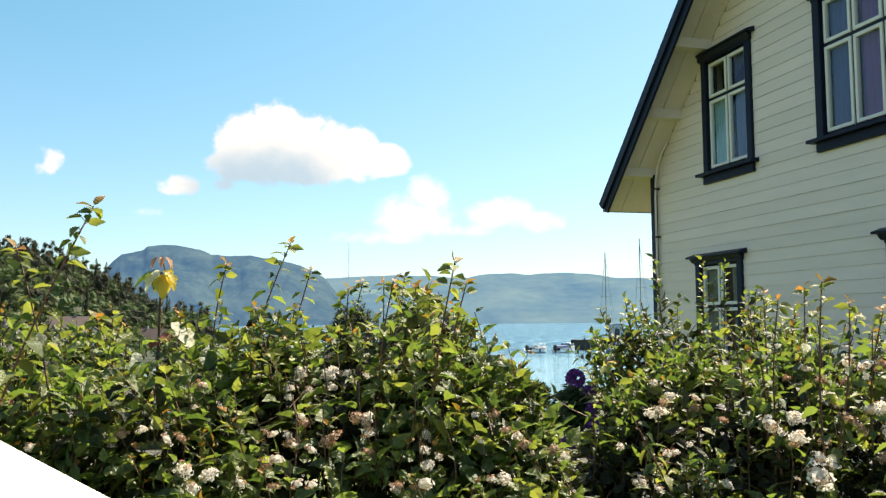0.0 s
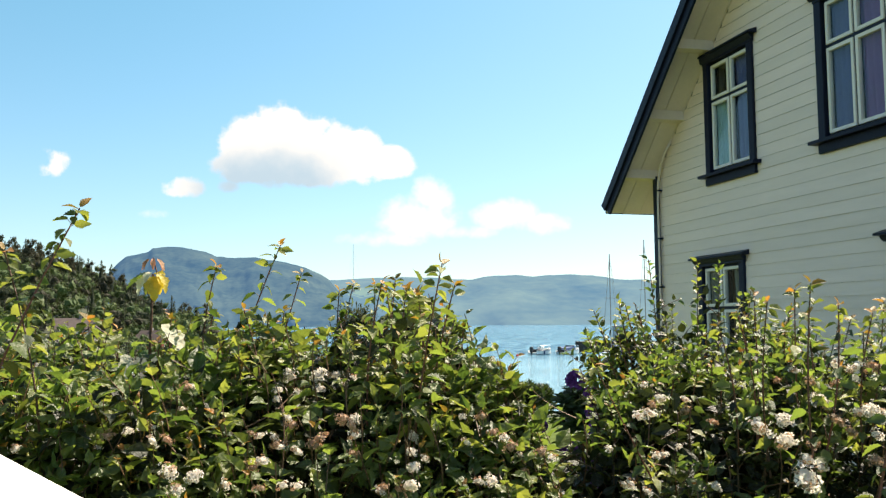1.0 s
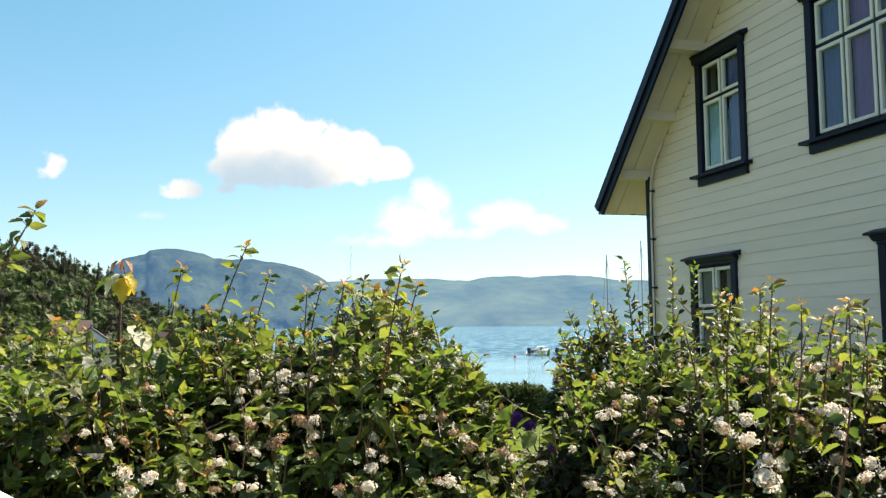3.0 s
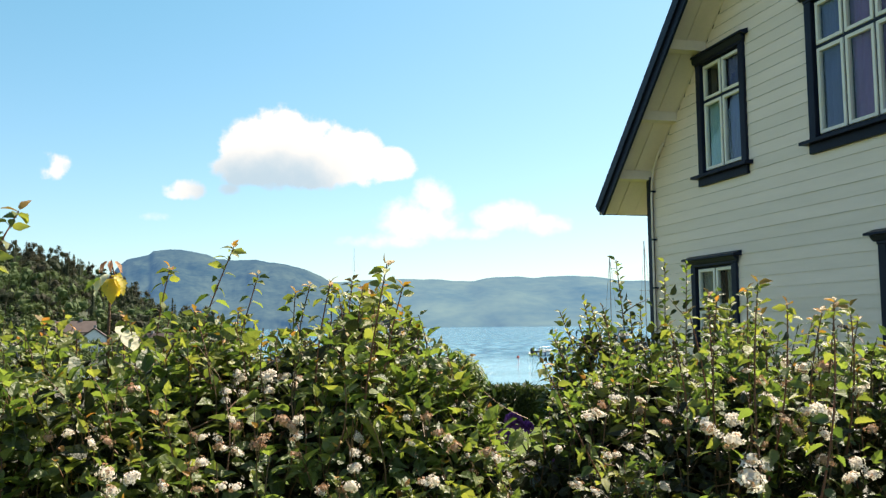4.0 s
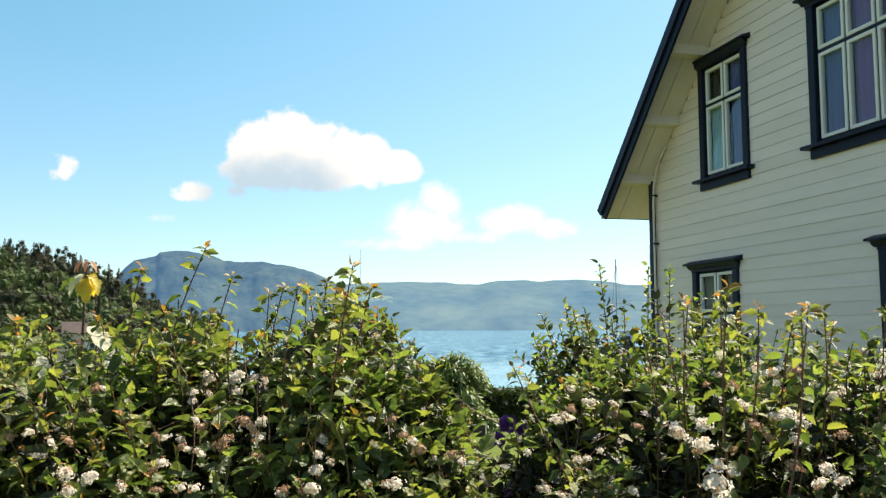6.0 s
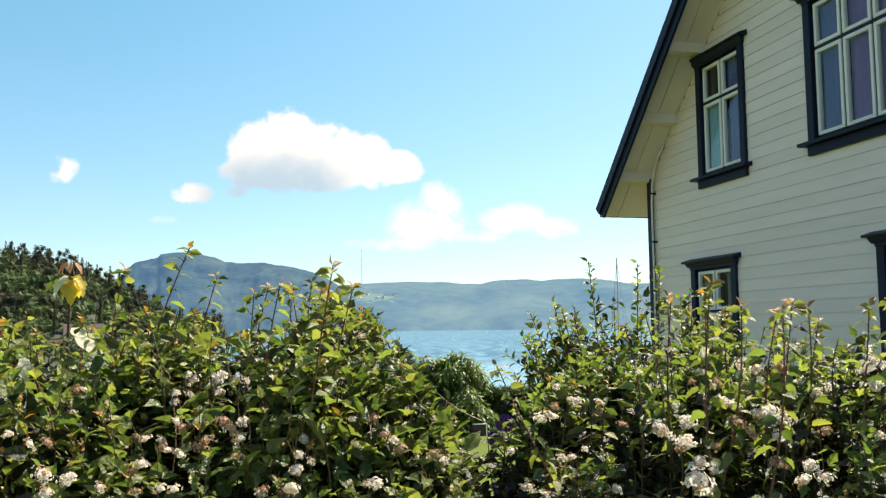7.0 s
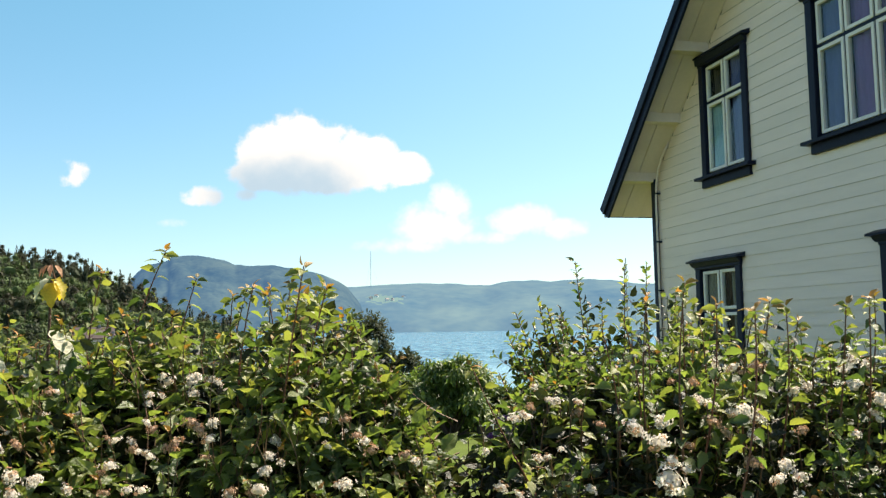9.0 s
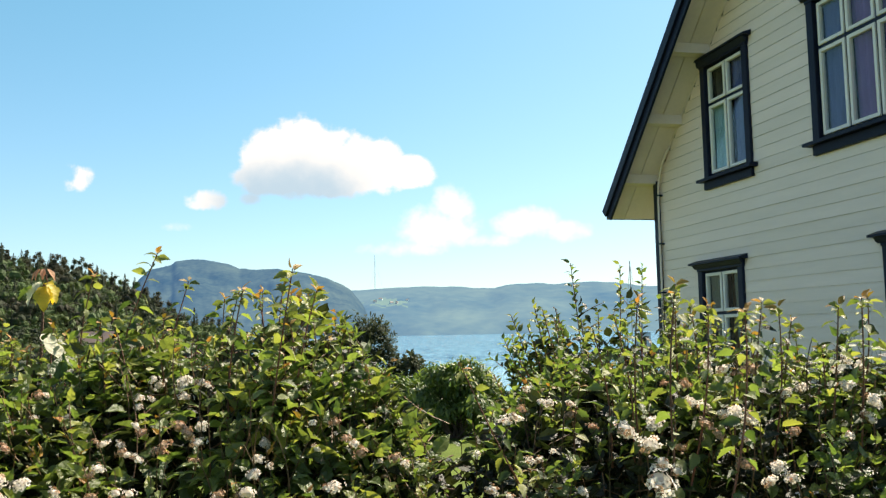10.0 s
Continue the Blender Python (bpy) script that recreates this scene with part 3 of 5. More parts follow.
def house_window(u0, u1, z0, z1, cols, mid):
    w = new("window")
    w.parent = house
    tagged(w, "white sashes in a dark navy casing with a moulded cap")
    for a, b in ((u0 - 0.095, u0 - 0.004), (u1 + 0.004, u1 + 0.095)):
        part("casing", boxed(a, b, -0.030, 0.024, z0 - 0.03, z1 + 0.02), M_NAVY, w)
    part("casing", boxed(u0 - 0.105, u1 + 0.105, -0.035, 0.024, z1 + 0.02, z1 + 0.095), M_NAVY, w)
    cap = [(-0.105, z1 + 0.096), (0.0, z1 + 0.096), (0.0, z1 + 0.150), (-0.105, z1 + 0.115)]
    bm = prism(bmesh.new(), cap, "x", u0 - 0.17, u1 + 0.17)
    part("cap", bm, M_NAVY, w, "sloping moulded cap board")
    bm = prism(bmesh.new(), [(-0.060, z1 + 0.065), (-0.035, z1 + 0.045), (-0.035, z1 + 0.094), (-0.080, z1 + 0.094)], "x", u0 - 0.13, u1 + 0.13)
    part("cap_moulding", bm, M_NAVY, w)
    bm = prism(bmesh.new(), [(-0.095, z0 - 0.075), (0.02, z0 - 0.075), (0.02, z0 - 0.03), (-0.095, z0 - 0.045)], "x", u0 - 0.165, u1 + 0.165)
    part("sill", bm, M_NAVY, w)
    part("apron", boxed(u0 - 0.10, u1 + 0.10, -0.035, 0.024, z0 - 0.165, z0 - 0.077), M_NAVY, w)
    # fixed frame behind the sashes
    bm = bmesh.new()
    box(bm, u0 - 0.014, u1 + 0.014, 0.02, 0.12, z0 - 0.03, z0)
    box(bm, u0 - 0.014, u1 + 0.014, 0.02, 0.12, z1, z1 + 0.03)
    box(bm, u0 - 0.014, u0, 0.02, 0.12, z0, z1)
    box(bm, u1, u1 + 0.014, 0.02, 0.12, z0, z1)
    step = (u1 - u0) / cols
    for i in range(1, cols):
        box(bm, u0 + step * i - 0.012, u0 + step * i + 0.012, 0.018, 0.12, z0, z1)
    box(bm, u0, u1, 0.012, 0.12, mid - 0.014, mid + 0.014)
    part("window_frame", bm, M_NAVY, w)
    for i in range(cols):
        for lo, hi in ((z0 + 0.004, mid - 0.017), (mid + 0.017, z1 - 0.004)):
            a, b = u0 + step * i + 0.013, u0 + step * (i + 1) - 0.013
            bm = bmesh.new()
            bar = 0.034
            for q in ((a, a + bar, lo, hi), (b - bar, b, lo, hi), (a + bar, b - bar, lo, lo + bar), (a + bar, b - bar, hi - bar, hi)):
                box(bm, q[0], q[1], 0.004, 0.046, q[2], q[3], 0.003)
            s = part("sash", bm, M_SASH, w, "white-painted sash")
            g = part("pane", box(bmesh.new(), a + bar - 0.006, b - bar + 0.006, 0.026, 0.030, lo + bar - 0.006, hi - bar + 0.006), M_GLASS, s)
            g.visible_shadow = False
    return w


for o in OPENINGS:
    house_window(*o)


def curtain(name, u_top, u_low, z0, z1, material, label, depth=0.075, folds=6):
    """A hanging cloth with folds; its side edges run from u_top (pair, at the rail) to u_low (pair, at the hem)."""
    bm = bmesh.new()
    n, k = folds * 8, 10
    grid = []
    for face in (0, 1):
        g = []
        for j in range(k + 1):
            f = j / k
            a, b = [u_top[s] + (u_low[s] - u_top[s]) * f for s in (0, 1)]
            g.append([bm.verts.new((a + (b - a) * i / n, depth + face * 0.006 + 0.022 * math.sin(i / n * folds * 2 * math.pi + 0.4 * math.sin(f * 3)) * (0.5 + 0.5 * f), z1 + (z0 - z1) * f)) for i in range(n + 1)])
        grid.append(g)
        for j in range(k):
            for i in range(n):
                q = (g[j][i], g[j][i + 1], g[j + 1][i + 1], g[j + 1][i])
                bm.faces.new(q if face else q[::-1])
    ob = part(name, bm, material, None, label, smooth=True, at=house.matrix_basis.copy())
    return tagged(ob, category="curtain")


curtain("curtain", (1.29, 1.50), (1.29, 1.66), 3.30, 4.13, M_CURT_B, "pale blue curtain drawn aside in the upstairs window", folds=5)
curtain("curtain", (1.66, 1.99), (1.70, 1.99), 3.30, 4.60, M_CURT_D, "dark blue curtain hanging in the upstairs window", depth=0.085, folds=4)
curtain("curtain", (3.24, 3.52), (3.24, 3.50), 3.30, 4.62, M_CURT_D, "dark blue curtain in the wide upstairs window", folds=4)
curtain("curtain", (3.60, 4.35), (3.62, 4.35), 3.30, 4.62, M_CURT_P, "purple curtain in the wide upstairs window", folds=8)
curtain("curtain", (1.05, 1.28), (1.05, 1.22), 1.0, 2.32, M_CURT_W, "beige curtain in the ground floor window", folds=4)
curtain("curtain", (1.52, 1.75), (1.58, 1.75), 1.0, 2.32, M_CURT_W, "beige curtain in the ground floor window", folds=4)

# ---- foliage builders ----
rng = np.random.default_rng(11)


def leaf_form(stations, fold, droop, wave=0.0):
    """A leaf one long and lying along y: midrib and outline at the stations (along, half width), folded up at the rib, tip drooping."""
    ys = [0.0] + [s[0] for s in stations] + [1.0]
    ws = [0.0] + [s[1] for s in stations] + [0.0]
    v, f = [], []
    k = len(stations)
    for i, y in enumerate(ys):
        v.append((0, y, -droop * y * y))
    for sgn in (1, -1):
        for i in range(1, k + 1):
            v.append((sgn * ws[i], ys[i] + 0.02 * (i % 2), fold * ws[i] - droop * ys[i] ** 2 + wave * (1 if i % 2 else -1)))
    for s in (0, 1):
        o = k + 2 + s * k
        fs = [(0, o, 1)] + [(j + 1, o + j, o + j + 1, j + 2) for j in range(k - 1)] + [(k, o + k - 1, k + 1)]
        f += fs if s == 0 else [q[::-1] for q in fs]
    return np.array(v, float), f


LOBED = [leaf_form([(0.06, 0.17), (0.25, 0.33), (0.38, 0.25), (0.55, 0.25), (0.80, 0.09)], fo, dr, 0.03) for fo, dr in ((0.45, 0.22), (0.25, 0.40), (0.75, 0.15), (0.35, 0.55))]
OVATE = [leaf_form([(0.14, 0.22), (0.40, 0.31), (0.72, 0.19)], fo, dr) for fo, dr in ((0.3, 0.2), (0.15, 0.35), (0.5, 0.1))]
POINTED = [leaf_form([(0.10, 0.19), (0.33, 0.29), (0.58, 0.21), (0.80, 0.085)], fo, dr, 0.03) for fo, dr in ((0.5, 0.2), (0.3, 0.50), (0.8, 0.15), (0.4, 0.35))]
LONG = [leaf_form([(0.2, 0.11), (0.5, 0.16), (0.8, 0.11)], fo, dr) for fo, dr in ((0.4, 0.25), (0.2, 0.45))]


def toothed(wide, lobes, teeth, fold, droop):
    """A leaf with a toothed, slightly lobed outline."""
    st = []
    for i in range(1, teeth):
        y = i / teeth
        w = wide * math.sin(math.pi * y ** 0.72) ** 0.8 * (1 + lobes * math.cos(y * 4 * math.pi)) * (1.0 if i % 2 else 0.86)
        st.append((y, w))
    return leaf_form(st, fold, droop, 0.011)


HERO = [toothed(0.30, 0.10, 13, fo, dr) for fo, dr in ((0.45, 0.22), (0.25, 0.45), (0.75, 0.15), (0.35, 0.35))]


def leaf_frame(axis, face):
    y = unit(axis)
    z = unit(face - y * np.dot(face, y))
    return np.stack([np.cross(y, z), y, z], 1)


def put_leaf(heap, form, base, axis, face, size, slot=0, broad=1.0):
    v, f = form
    heap.add((v * np.array([size * broad, size, size])) @ leaf_frame(axis, face).T + base, f, slot)


def thin_stem(heap, pts, r0, r1, slot=0, sides=4):
    n = len(pts)
    vs, fs = [], []
    for i, p in enumerate(pts):
        d = unit(pts[min(i + 1, n - 1)] - pts[max(i - 1, 0)])
        a = unit(np.cross(d, np.array([0.3, 0.8, 0.52])))
        b = np.cross(d, a)
        r = r0 + (r1 - r0) * i / (n - 1)
        for k in range(sides):
            t = 2 * math.pi * k / sides
            vs.append(p + r * (math.cos(t) * a + math.sin(t) * b))
    for i in range(n - 1):
        for k in range(sides):
            fs.append((i * sides + k, i * sides + (k + 1) % sides, (i + 1) * sides + (k + 1) % sides, (i + 1) * sides + k))
    heap.add(np.array(vs), fs, slot)


def bent(base, tip, bow, n):
    """A slightly curved line from base to tip."""
    side = unit(np.cross(tip - base, rng.normal(size=3))) * bow * np.linalg.norm(tip - base)
    t = np.linspace(0, 1, n)[:, None]
    return base + (tip - base) * t + side * np.sin(t * math.pi) + np.array([0, 0, 0.0])


def leafy(heap, pts, first, gap, size, slots, forms, spread=0.85, up=0.5, clear=None):
    """Leaves set spirally along a stem; slots: material for old, middle and tip leaves; clear: balls that stay free of leaves."""
    seg = np.linalg.norm(np.diff(pts, axis=0), axis=1)
    total = seg.sum()
    turn = rng.uniform(0, 6.28)
    at = first * total
    while at < total:
        f = at / total
        i = min(int(f * (len(pts) - 1)), len(pts) - 2)
        g = f * (len(pts) - 1) - i
        p = pts[i] * (1 - g) + pts[i + 1] * g
        d = unit(pts[i + 1] - pts[i])
        a = unit(np.cross(d, np.array([0.3, 0.8, 0.52])))
        out = math.cos(turn) * a + math.sin(turn) * np.cross(d, a)
        axis = unit(out * spread + d * (0.25 + 0.5 * f) + rng.normal(size=3) * 0.22 + np.array([0, 0, 0.12 - 0.25 * (1 - f)]))
        face = unit(d * 0.6 + np.array([0, 0, up]) + rng.normal(size=3) * 0.55)
        s = size * (1.05 - 0.5 * f ** 3) * rng.uniform(0.7, 1.25)
        r = rng.random()
        slot = slots[2] if f > 0.93 or (f > 0.8 and r < 0.35) else slots[1] if f + 0.5 * r > 0.85 else slots[0]
        if slot == 2:
            s *= 0.62
        foot = p + axis * s * 0.22
        if clear is not None and (np.sum((clear[:, :3] - (foot + axis * s * 0.5)) ** 2, axis=1) < (clear[:, 3] + s * 0.30) ** 2).any():
            at += gap
            turn += 2.4
            continue
        put_leaf(heap, forms[rng.integers(len(forms))], foot, axis, face, s, slot, rng.uniform(0.85, 1.15))
        at += gap * rng.uniform(0.7, 1.3)
        turn += 2.4


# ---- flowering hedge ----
LEAF_MATS = [M_GREEN, M_YOUNG, M_BRONZE, M_SHADELEAF]


def hedge_top(x):
    return float(np.interp(x, [-2.2, -0.9, -0.5, -0.2, 0.0, 0.075, 0.15, 0.215, 0.255, 0.295, 0.335, 0.365, 0.385, 0.42, 0.48, 0.56, 0.66, 0.85, 1.1, 1.5, 2.4],
                           [1.66, 1.66, 1.655, 1.655, 1.68, 1.685, 1.635, 1.585, 1.54, 1.48, 1.42, 1.30, 1.34, 1.43, 1.50, 1.53, 1.555, 1.60, 1.61, 1.63, 1.63]))


def hedge_mid(x):
    return float(np.interp(x, [-0.6, 0.15, 0.32, 0.48, 0.7, 1.5], [2.30, 2.30, 2.26, 2.36, 2.48, 2.50]))


def hedge_half(x):
    return float(np.interp(x, [-0.6, -0.1, 0.2, 0.36, 0.45, 0.7, 1.5], [0.80, 0.74, 0.62, 0.44, 0.50, 0.82, 0.90]))


def hedge_point(x, turn):
    """A point of the hedge's skin and its outward way. turn: 0 at the foot in front, 90 on top, 180 at the foot behind."""
    t = radians(turn)
    top = hedge_top(x)
    c, s = math.cos(t), math.sin(t)
    h, p = top - 0.55, 2.0 / 2.4
    b = hedge_half(x) * min(1.0, (top / 1.6) ** 2) if c > 0 else 0.36
    y = hedge_mid(x) - b * math.copysign(abs(c) ** p, c)
    z = 0.55 + h * abs(s) ** p
    return np.array([x, y, z]), unit(np.array([0.0, -c / b, s / h]))


PLANTS = [("flowering_shrub", -1.75, -0.95), ("flowering_shrub", -0.95, -0.38), ("flowering_shrub", -0.38, 0.02), ("flowering_shrub", 0.02, 0.318),
          ("flowering_shrub", 0.412, 0.80), ("flowering_shrub", 0.80, 1.25), ("flowering_shrub", 1.25, 2.1)]
# tall shoots above the hedge: tip, length, leaf size, lean across per metre
SHOOTS_LEFT = [(-0.372, 1.75, 1.846, 0.66, 0.041, 0.17), (-0.526, 1.85, 1.796, 0.45, 0.039, -0.2), (-0.28, 2.133, 1.790, 0.26, 0.036, 0.1), (-0.165, 2.140, 1.828, 0.36, 0.038, 0.26),
               (-0.148, 2.268, 1.783, 0.22, 0.034, 0.3), (-0.043, 2.253, 1.760, 0.22, 0.032, 0.1), (-0.53, 2.18, 1.69, 0.2, 0.046, 0.1), (-0.21, 2.05, 1.708, 0.18, 0.034, -0.2)]
SHOOTS_MIDDLE = [(0.032, 1.992, 1.750, 0.24, 0.034, 0.1), (0.037, 2.281, 1.770, 0.24, 0.032, 0.05), (0.031, 2.107, 1.742, 0.22, 0.032, -0.05), (0.133, 1.901, 1.776, 0.40, 0.040, 0.14),
                 (0.153, 2.000, 1.746, 0.22, 0.034, 0.2), (0.173, 2.194, 1.673, 0.16, 0.034, 0.3), (0.085, 2.20, 1.735, 0.20, 0.034, 0.0), (-0.004, 2.28, 1.762, 0.20, 0.032, 0.1),
                 (-0.071, 2.25, 1.747, 0.20, 0.032, 0.0), (0.391, 2.05, 1.612, 0.24, 0.032, -0.48), (0.062, 2.24, 1.752, 0.20, 0.032, 0.05)]
SHOOTS_RIGHT = [(0.741, 1.990, 1.744, 0.36, 0.036, 0.04), (0.803, 2.030, 1.709, 0.30, 0.034, 0.12), (0.824, 1.900, 1.698, 0.32, 0.036, 0.16), (1.002, 2.205, 1.682, 0.24, 0.034, 0.1),
                (1.026, 2.05, 1.706, 0.28, 0.036, 0.1), (1.065, 2.05, 1.717, 0.30, 0.036, 0.05), (0.819, 2.20, 1.694, 0.26, 0.034, 0.0), (0.777, 2.15, 1.740, 0.32, 0.036, -0.05),
                (0.87, 2.05, 1.695, 0.24, 0.034, 0.1), (0.69, 2.05, 1.715, 0.30, 0.034, 0.0), (0.62, 2.1, 1.675, 0.24, 0.034, -0.1), (0.95, 2.12, 1.705, 0.26, 0.034, 0.1), (0.72, 2.2, 1.73, 0.30, 0.034, 0.0)]
SHOOTS_END = [(1.12, 2.15, 1.72, 0.26, 0.036, 0.1), (1.22, 2.2, 1.72, 0.26, 0.036, 0.0), (0.915, 2.1, 1.715, 0.26, 0.034, 0.15), (0.66, 2.12, 1.70, 0.26, 0.034, -0.1)]
SHOOTS = SHOOTS_LEFT + SHOOTS_MIDDLE + SHOOTS_RIGHT + SHOOTS_END
# flower heads: place, half width
FRESH_LEFT = [(-0.139, 1.995, 1.573, 0.015), (-0.140, 1.99, 1.560, 0.012), (-0.128, 2.051, 1.591, 0.018), (-0.077, 2.032, 1.595, 0.024), (-0.074, 2.02, 1.572, 0.018), (-0.053, 2.054, 1.593, 0.018), (-0.043, 2.089, 1.580, 0.012),
              (-0.001, 1.882, 1.538, 0.016), (0.003, 1.849, 1.518, 0.017), (-0.114, 1.879, 1.497, 0.015), (-0.120, 1.87, 1.514, 0.012), (-0.080, 1.830, 1.497, 0.016), (-0.124, 1.796, 1.488, 0.019), (-0.137, 1.85, 1.517, 0.013),
              (-0.090, 1.781, 1.458, 0.014), (-0.069, 1.775, 1.458, 0.014), (-0.238, 1.744, 1.484, 0.021), (-0.202, 1.739, 1.477, 0.020), (-0.272, 1.771, 1.521, 0.014), (-0.31, 1.79, 1.532, 0.013), (-0.163, 1.75, 1.465, 0.013), (-0.268, 1.9, 1.553, 0.010), (-0.214, 1.70, 1.468, 0.016)]
FRESH_MIDDLE = [(0.154, 2.178, 1.577, 0.018), (0.116, 2.118, 1.562, 0.016), (0.201, 2.303, 1.572, 0.020), (0.224, 2.433, 1.583, 0.013), (0.155, 2.298, 1.612, 0.014), (0.079, 2.178, 1.646, 0.015), (0.083, 1.920, 1.506, 0.019), (0.084, 1.882, 1.488, 0.015),
                (0.090, 1.829, 1.474, 0.016), (0.106, 1.864, 1.482, 0.011), (0.087, 1.804, 1.450, 0.020), (0.204, 1.858, 1.449, 0.017), (0.162, 1.907, 1.538, 0.011), (0.226, 1.900, 1.507, 0.014), (0.301, 1.928, 1.473, 0.013), (0.045, 1.80, 1.447, 0.013),
                (-0.129, 2.03, 1.602, 0.012), (-0.301, 2.10, 1.615, 0.011), (-0.252, 2.15, 1.623, 0.012), (-0.257, 2.20, 1.672, 0.011), (0.296, 2.40, 1.432, 0.012)]
FRESH_RIGHT = [(0.657, 2.026, 1.503, 0.030), (0.710, 2.051, 1.512, 0.024), (0.691, 1.990, 1.486, 0.026), (0.685, 1.907, 1.440, 0.036), (0.693, 1.915, 1.468, 0.018), (0.716, 1.92, 1.455, 0.013), (0.807, 2.105, 1.532, 0.019), (0.825, 1.983, 1.535, 0.021),
               (0.857, 2.014, 1.525, 0.021), (0.849, 2.015, 1.492, 0.018), (0.897, 2.009, 1.445, 0.019), (0.873, 1.972, 1.429, 0.019), (0.911, 1.985, 1.430, 0.019), (0.779, 2.070, 1.546, 0.020), (0.814, 1.996, 1.531, 0.018), (0.821, 2.016, 1.602, 0.018), (0.752, 2.10, 1.593, 0.014), (0.80, 2.05, 1.606, 0.016)]
FRESH_END = [(1.045, 2.294, 1.552, 0.021), (1.008, 2.249, 1.578, 0.017), (1.053, 2.10, 1.563, 0.024), (1.071, 2.05, 1.544, 0.022), (1.063, 2.05, 1.522, 0.015), (1.121, 2.20, 1.597, 0.022), (1.116, 2.25, 1.607, 0.018), (1.079, 2.20, 1.589, 0.015), (1.009, 2.0, 1.495, 0.013), (0.95, 2.1, 1.56, 0.016), (1.15, 2.1, 1.55, 0.020), (1.13, 2.05, 1.50, 0.018)]
FRESH_GAP = [(0.462, 2.033, 1.522, 0.017), (0.482, 2.033, 1.526, 0.015), (0.474, 2.03, 1.532, 0.012), (0.554, 2.254, 1.532, 0.015), (0.591, 2.225, 1.533, 0.014), (0.508, 2.20, 1.565, 0.012), (0.534, 2.20, 1.540, 0.012), (0.522, 2.119, 1.446, 0.014), (0.504, 2.10, 1.450, 0.012), (0.582, 2.025, 1.407, 0.016),
             (0.414, 2.05, 1.468, 0.010), (0.438, 2.0, 1.417, 0.014), (0.431, 2.02, 1.412, 0.012), (0.545, 2.10, 1.464, 0.009), (0.465, 2.0, 1.405, 0.012)]
OLD_LEFT = [(0.003, 1.798, 1.536, 0.018), (-0.059, 1.864, 1.503, 0.018), (-0.048, 1.854, 1.512, 0.018), (-0.009, 1.800, 1.547, 0.016), (-0.260, 1.80, 1.519, 0.015), (-0.116, 1.86, 1.504, 0.013), (-0.099, 1.90, 1.528, 0.014), (-0.344, 1.80, 1.525, 0.015), (0.049, 1.80, 1.450, 0.014),
            (0.193, 1.928, 1.536, 0.014), (0.236, 1.905, 1.492, 0.016), (0.286, 1.935, 1.480, 0.015), (0.150, 2.15, 1.560, 0.014), (0.185, 2.28, 1.562, 0.013), (0.210, 1.92, 1.513, 0.012)]
OLD_RIGHT = [(0.889, 2.098, 1.598, 0.020), (0.771, 2.077, 1.576, 0.015), (0.843, 2.001, 1.451, 0.021), (0.784, 2.013, 1.516, 0.020), (0.80, 2.00, 1.500, 0.016), (0.590, 2.22, 1.515, 0.015), (0.490, 2.06, 1.540, 0.012), (0.62, 2.15, 1.50, 0.013), (0.74, 2.0, 1.48, 0.014), (0.93, 2.02, 1.50, 0.014)]
HEADS = [(*h, 0) for h in FRESH_LEFT + FRESH_MIDDLE + FRESH_RIGHT + FRESH_END + FRESH_GAP] + [(*h, 1) for h in OLD_LEFT + OLD_RIGHT]


def flower_head(seed, material, count, dome):
    """A rounded head of many five-petalled florets, one wide."""
    r = np.random.default_rng(seed)
    heap = Heap()
    for i in range(count):
        c = 1 - (i + 0.5) / count * dome
        s, a = math.sqrt(max(0, 1 - c * c)), i * 2.39996
        d = np.array([s * math.cos(a), s * math.sin(a), c])
        if r.random() < 0.12:
            continue
        p = d * r.uniform(0.55, 1.25) * np.array([1.0, 0.85, 0.62]) + r.normal(size=3) * 0.08
        d = unit(d + r.normal(size=3) * 0.18)
        u = unit(np.cross(d, np.array([0.2, 0.9, 0.3])))
        w = np.cross(d, u)
        size = r.uniform(0.22, 0.38)
        tired = 3 if r.random() < 0.24 else 0
        for k in range(5):
            t = k * 1.2566 + i
            o, q = math.cos(t) * u + math.sin(t) * w, -math.sin(t) * u + math.cos(t) * w
            heap.add(np.array([p + o * size * 0.15, p + o * size * 0.62 + q * size * 0.42 + d * 0.03, p + o * size * 1.02 + d * size * r.uniform(0.0, 0.4), p + o * size * 0.62 - q * size * 0.42 + d * 0.03]), [(0, 1, 2, 3)], tired)
        ring = [p + d * 0.06 + 0.070 * (math.cos(k * 1.57) * u + math.sin(k * 1.57) * w) for k in range(4)] + [p + d * 0.09]
        heap.add(np.array(ring), [(0, 1, 4), (1, 2, 4), (2, 3, 4), (3, 0, 4)], 1)
    core = [np.array([0.62 * math.cos(k * 0.785) * s, 0.62 * math.sin(k * 0.785) * s, z]) for s, z in ((0.35, -0.25), (1.0, 0.0), (0.9, 0.32), (0.3, 0.58)) for k in range(8)]
    heap.add(np.array(core), [(j * 8 + k, j * 8 + (k + 1) % 8, (j + 1) * 8 + (k + 1) % 8, (j + 1) * 8 + k) for j in range(3) for k in range(8)], 2)
    return heap.mesh("flower_head", [material, M_ANTHER, material, M_FADED])


HEAD_WHITE = [flower_head(k, M_PETAL, (30, 24, 36, 18)[k], (1.0, 1.25, 0.85, 1.1)[k]) for k in range(4)]
HEAD_FADED = [flower_head(k + 9, M_FADED, 26, 1.25) for k in range(3)]
LEAF_MESHES = []
for slot_mat in LEAF_MATS:
    group_ = []
    for form in HERO:
        h = Heap()
        h.add(form[0], form[1])
        group_.append(h.mesh("leaf", [slot_mat], True))
    LEAF_MESHES.append(group_)


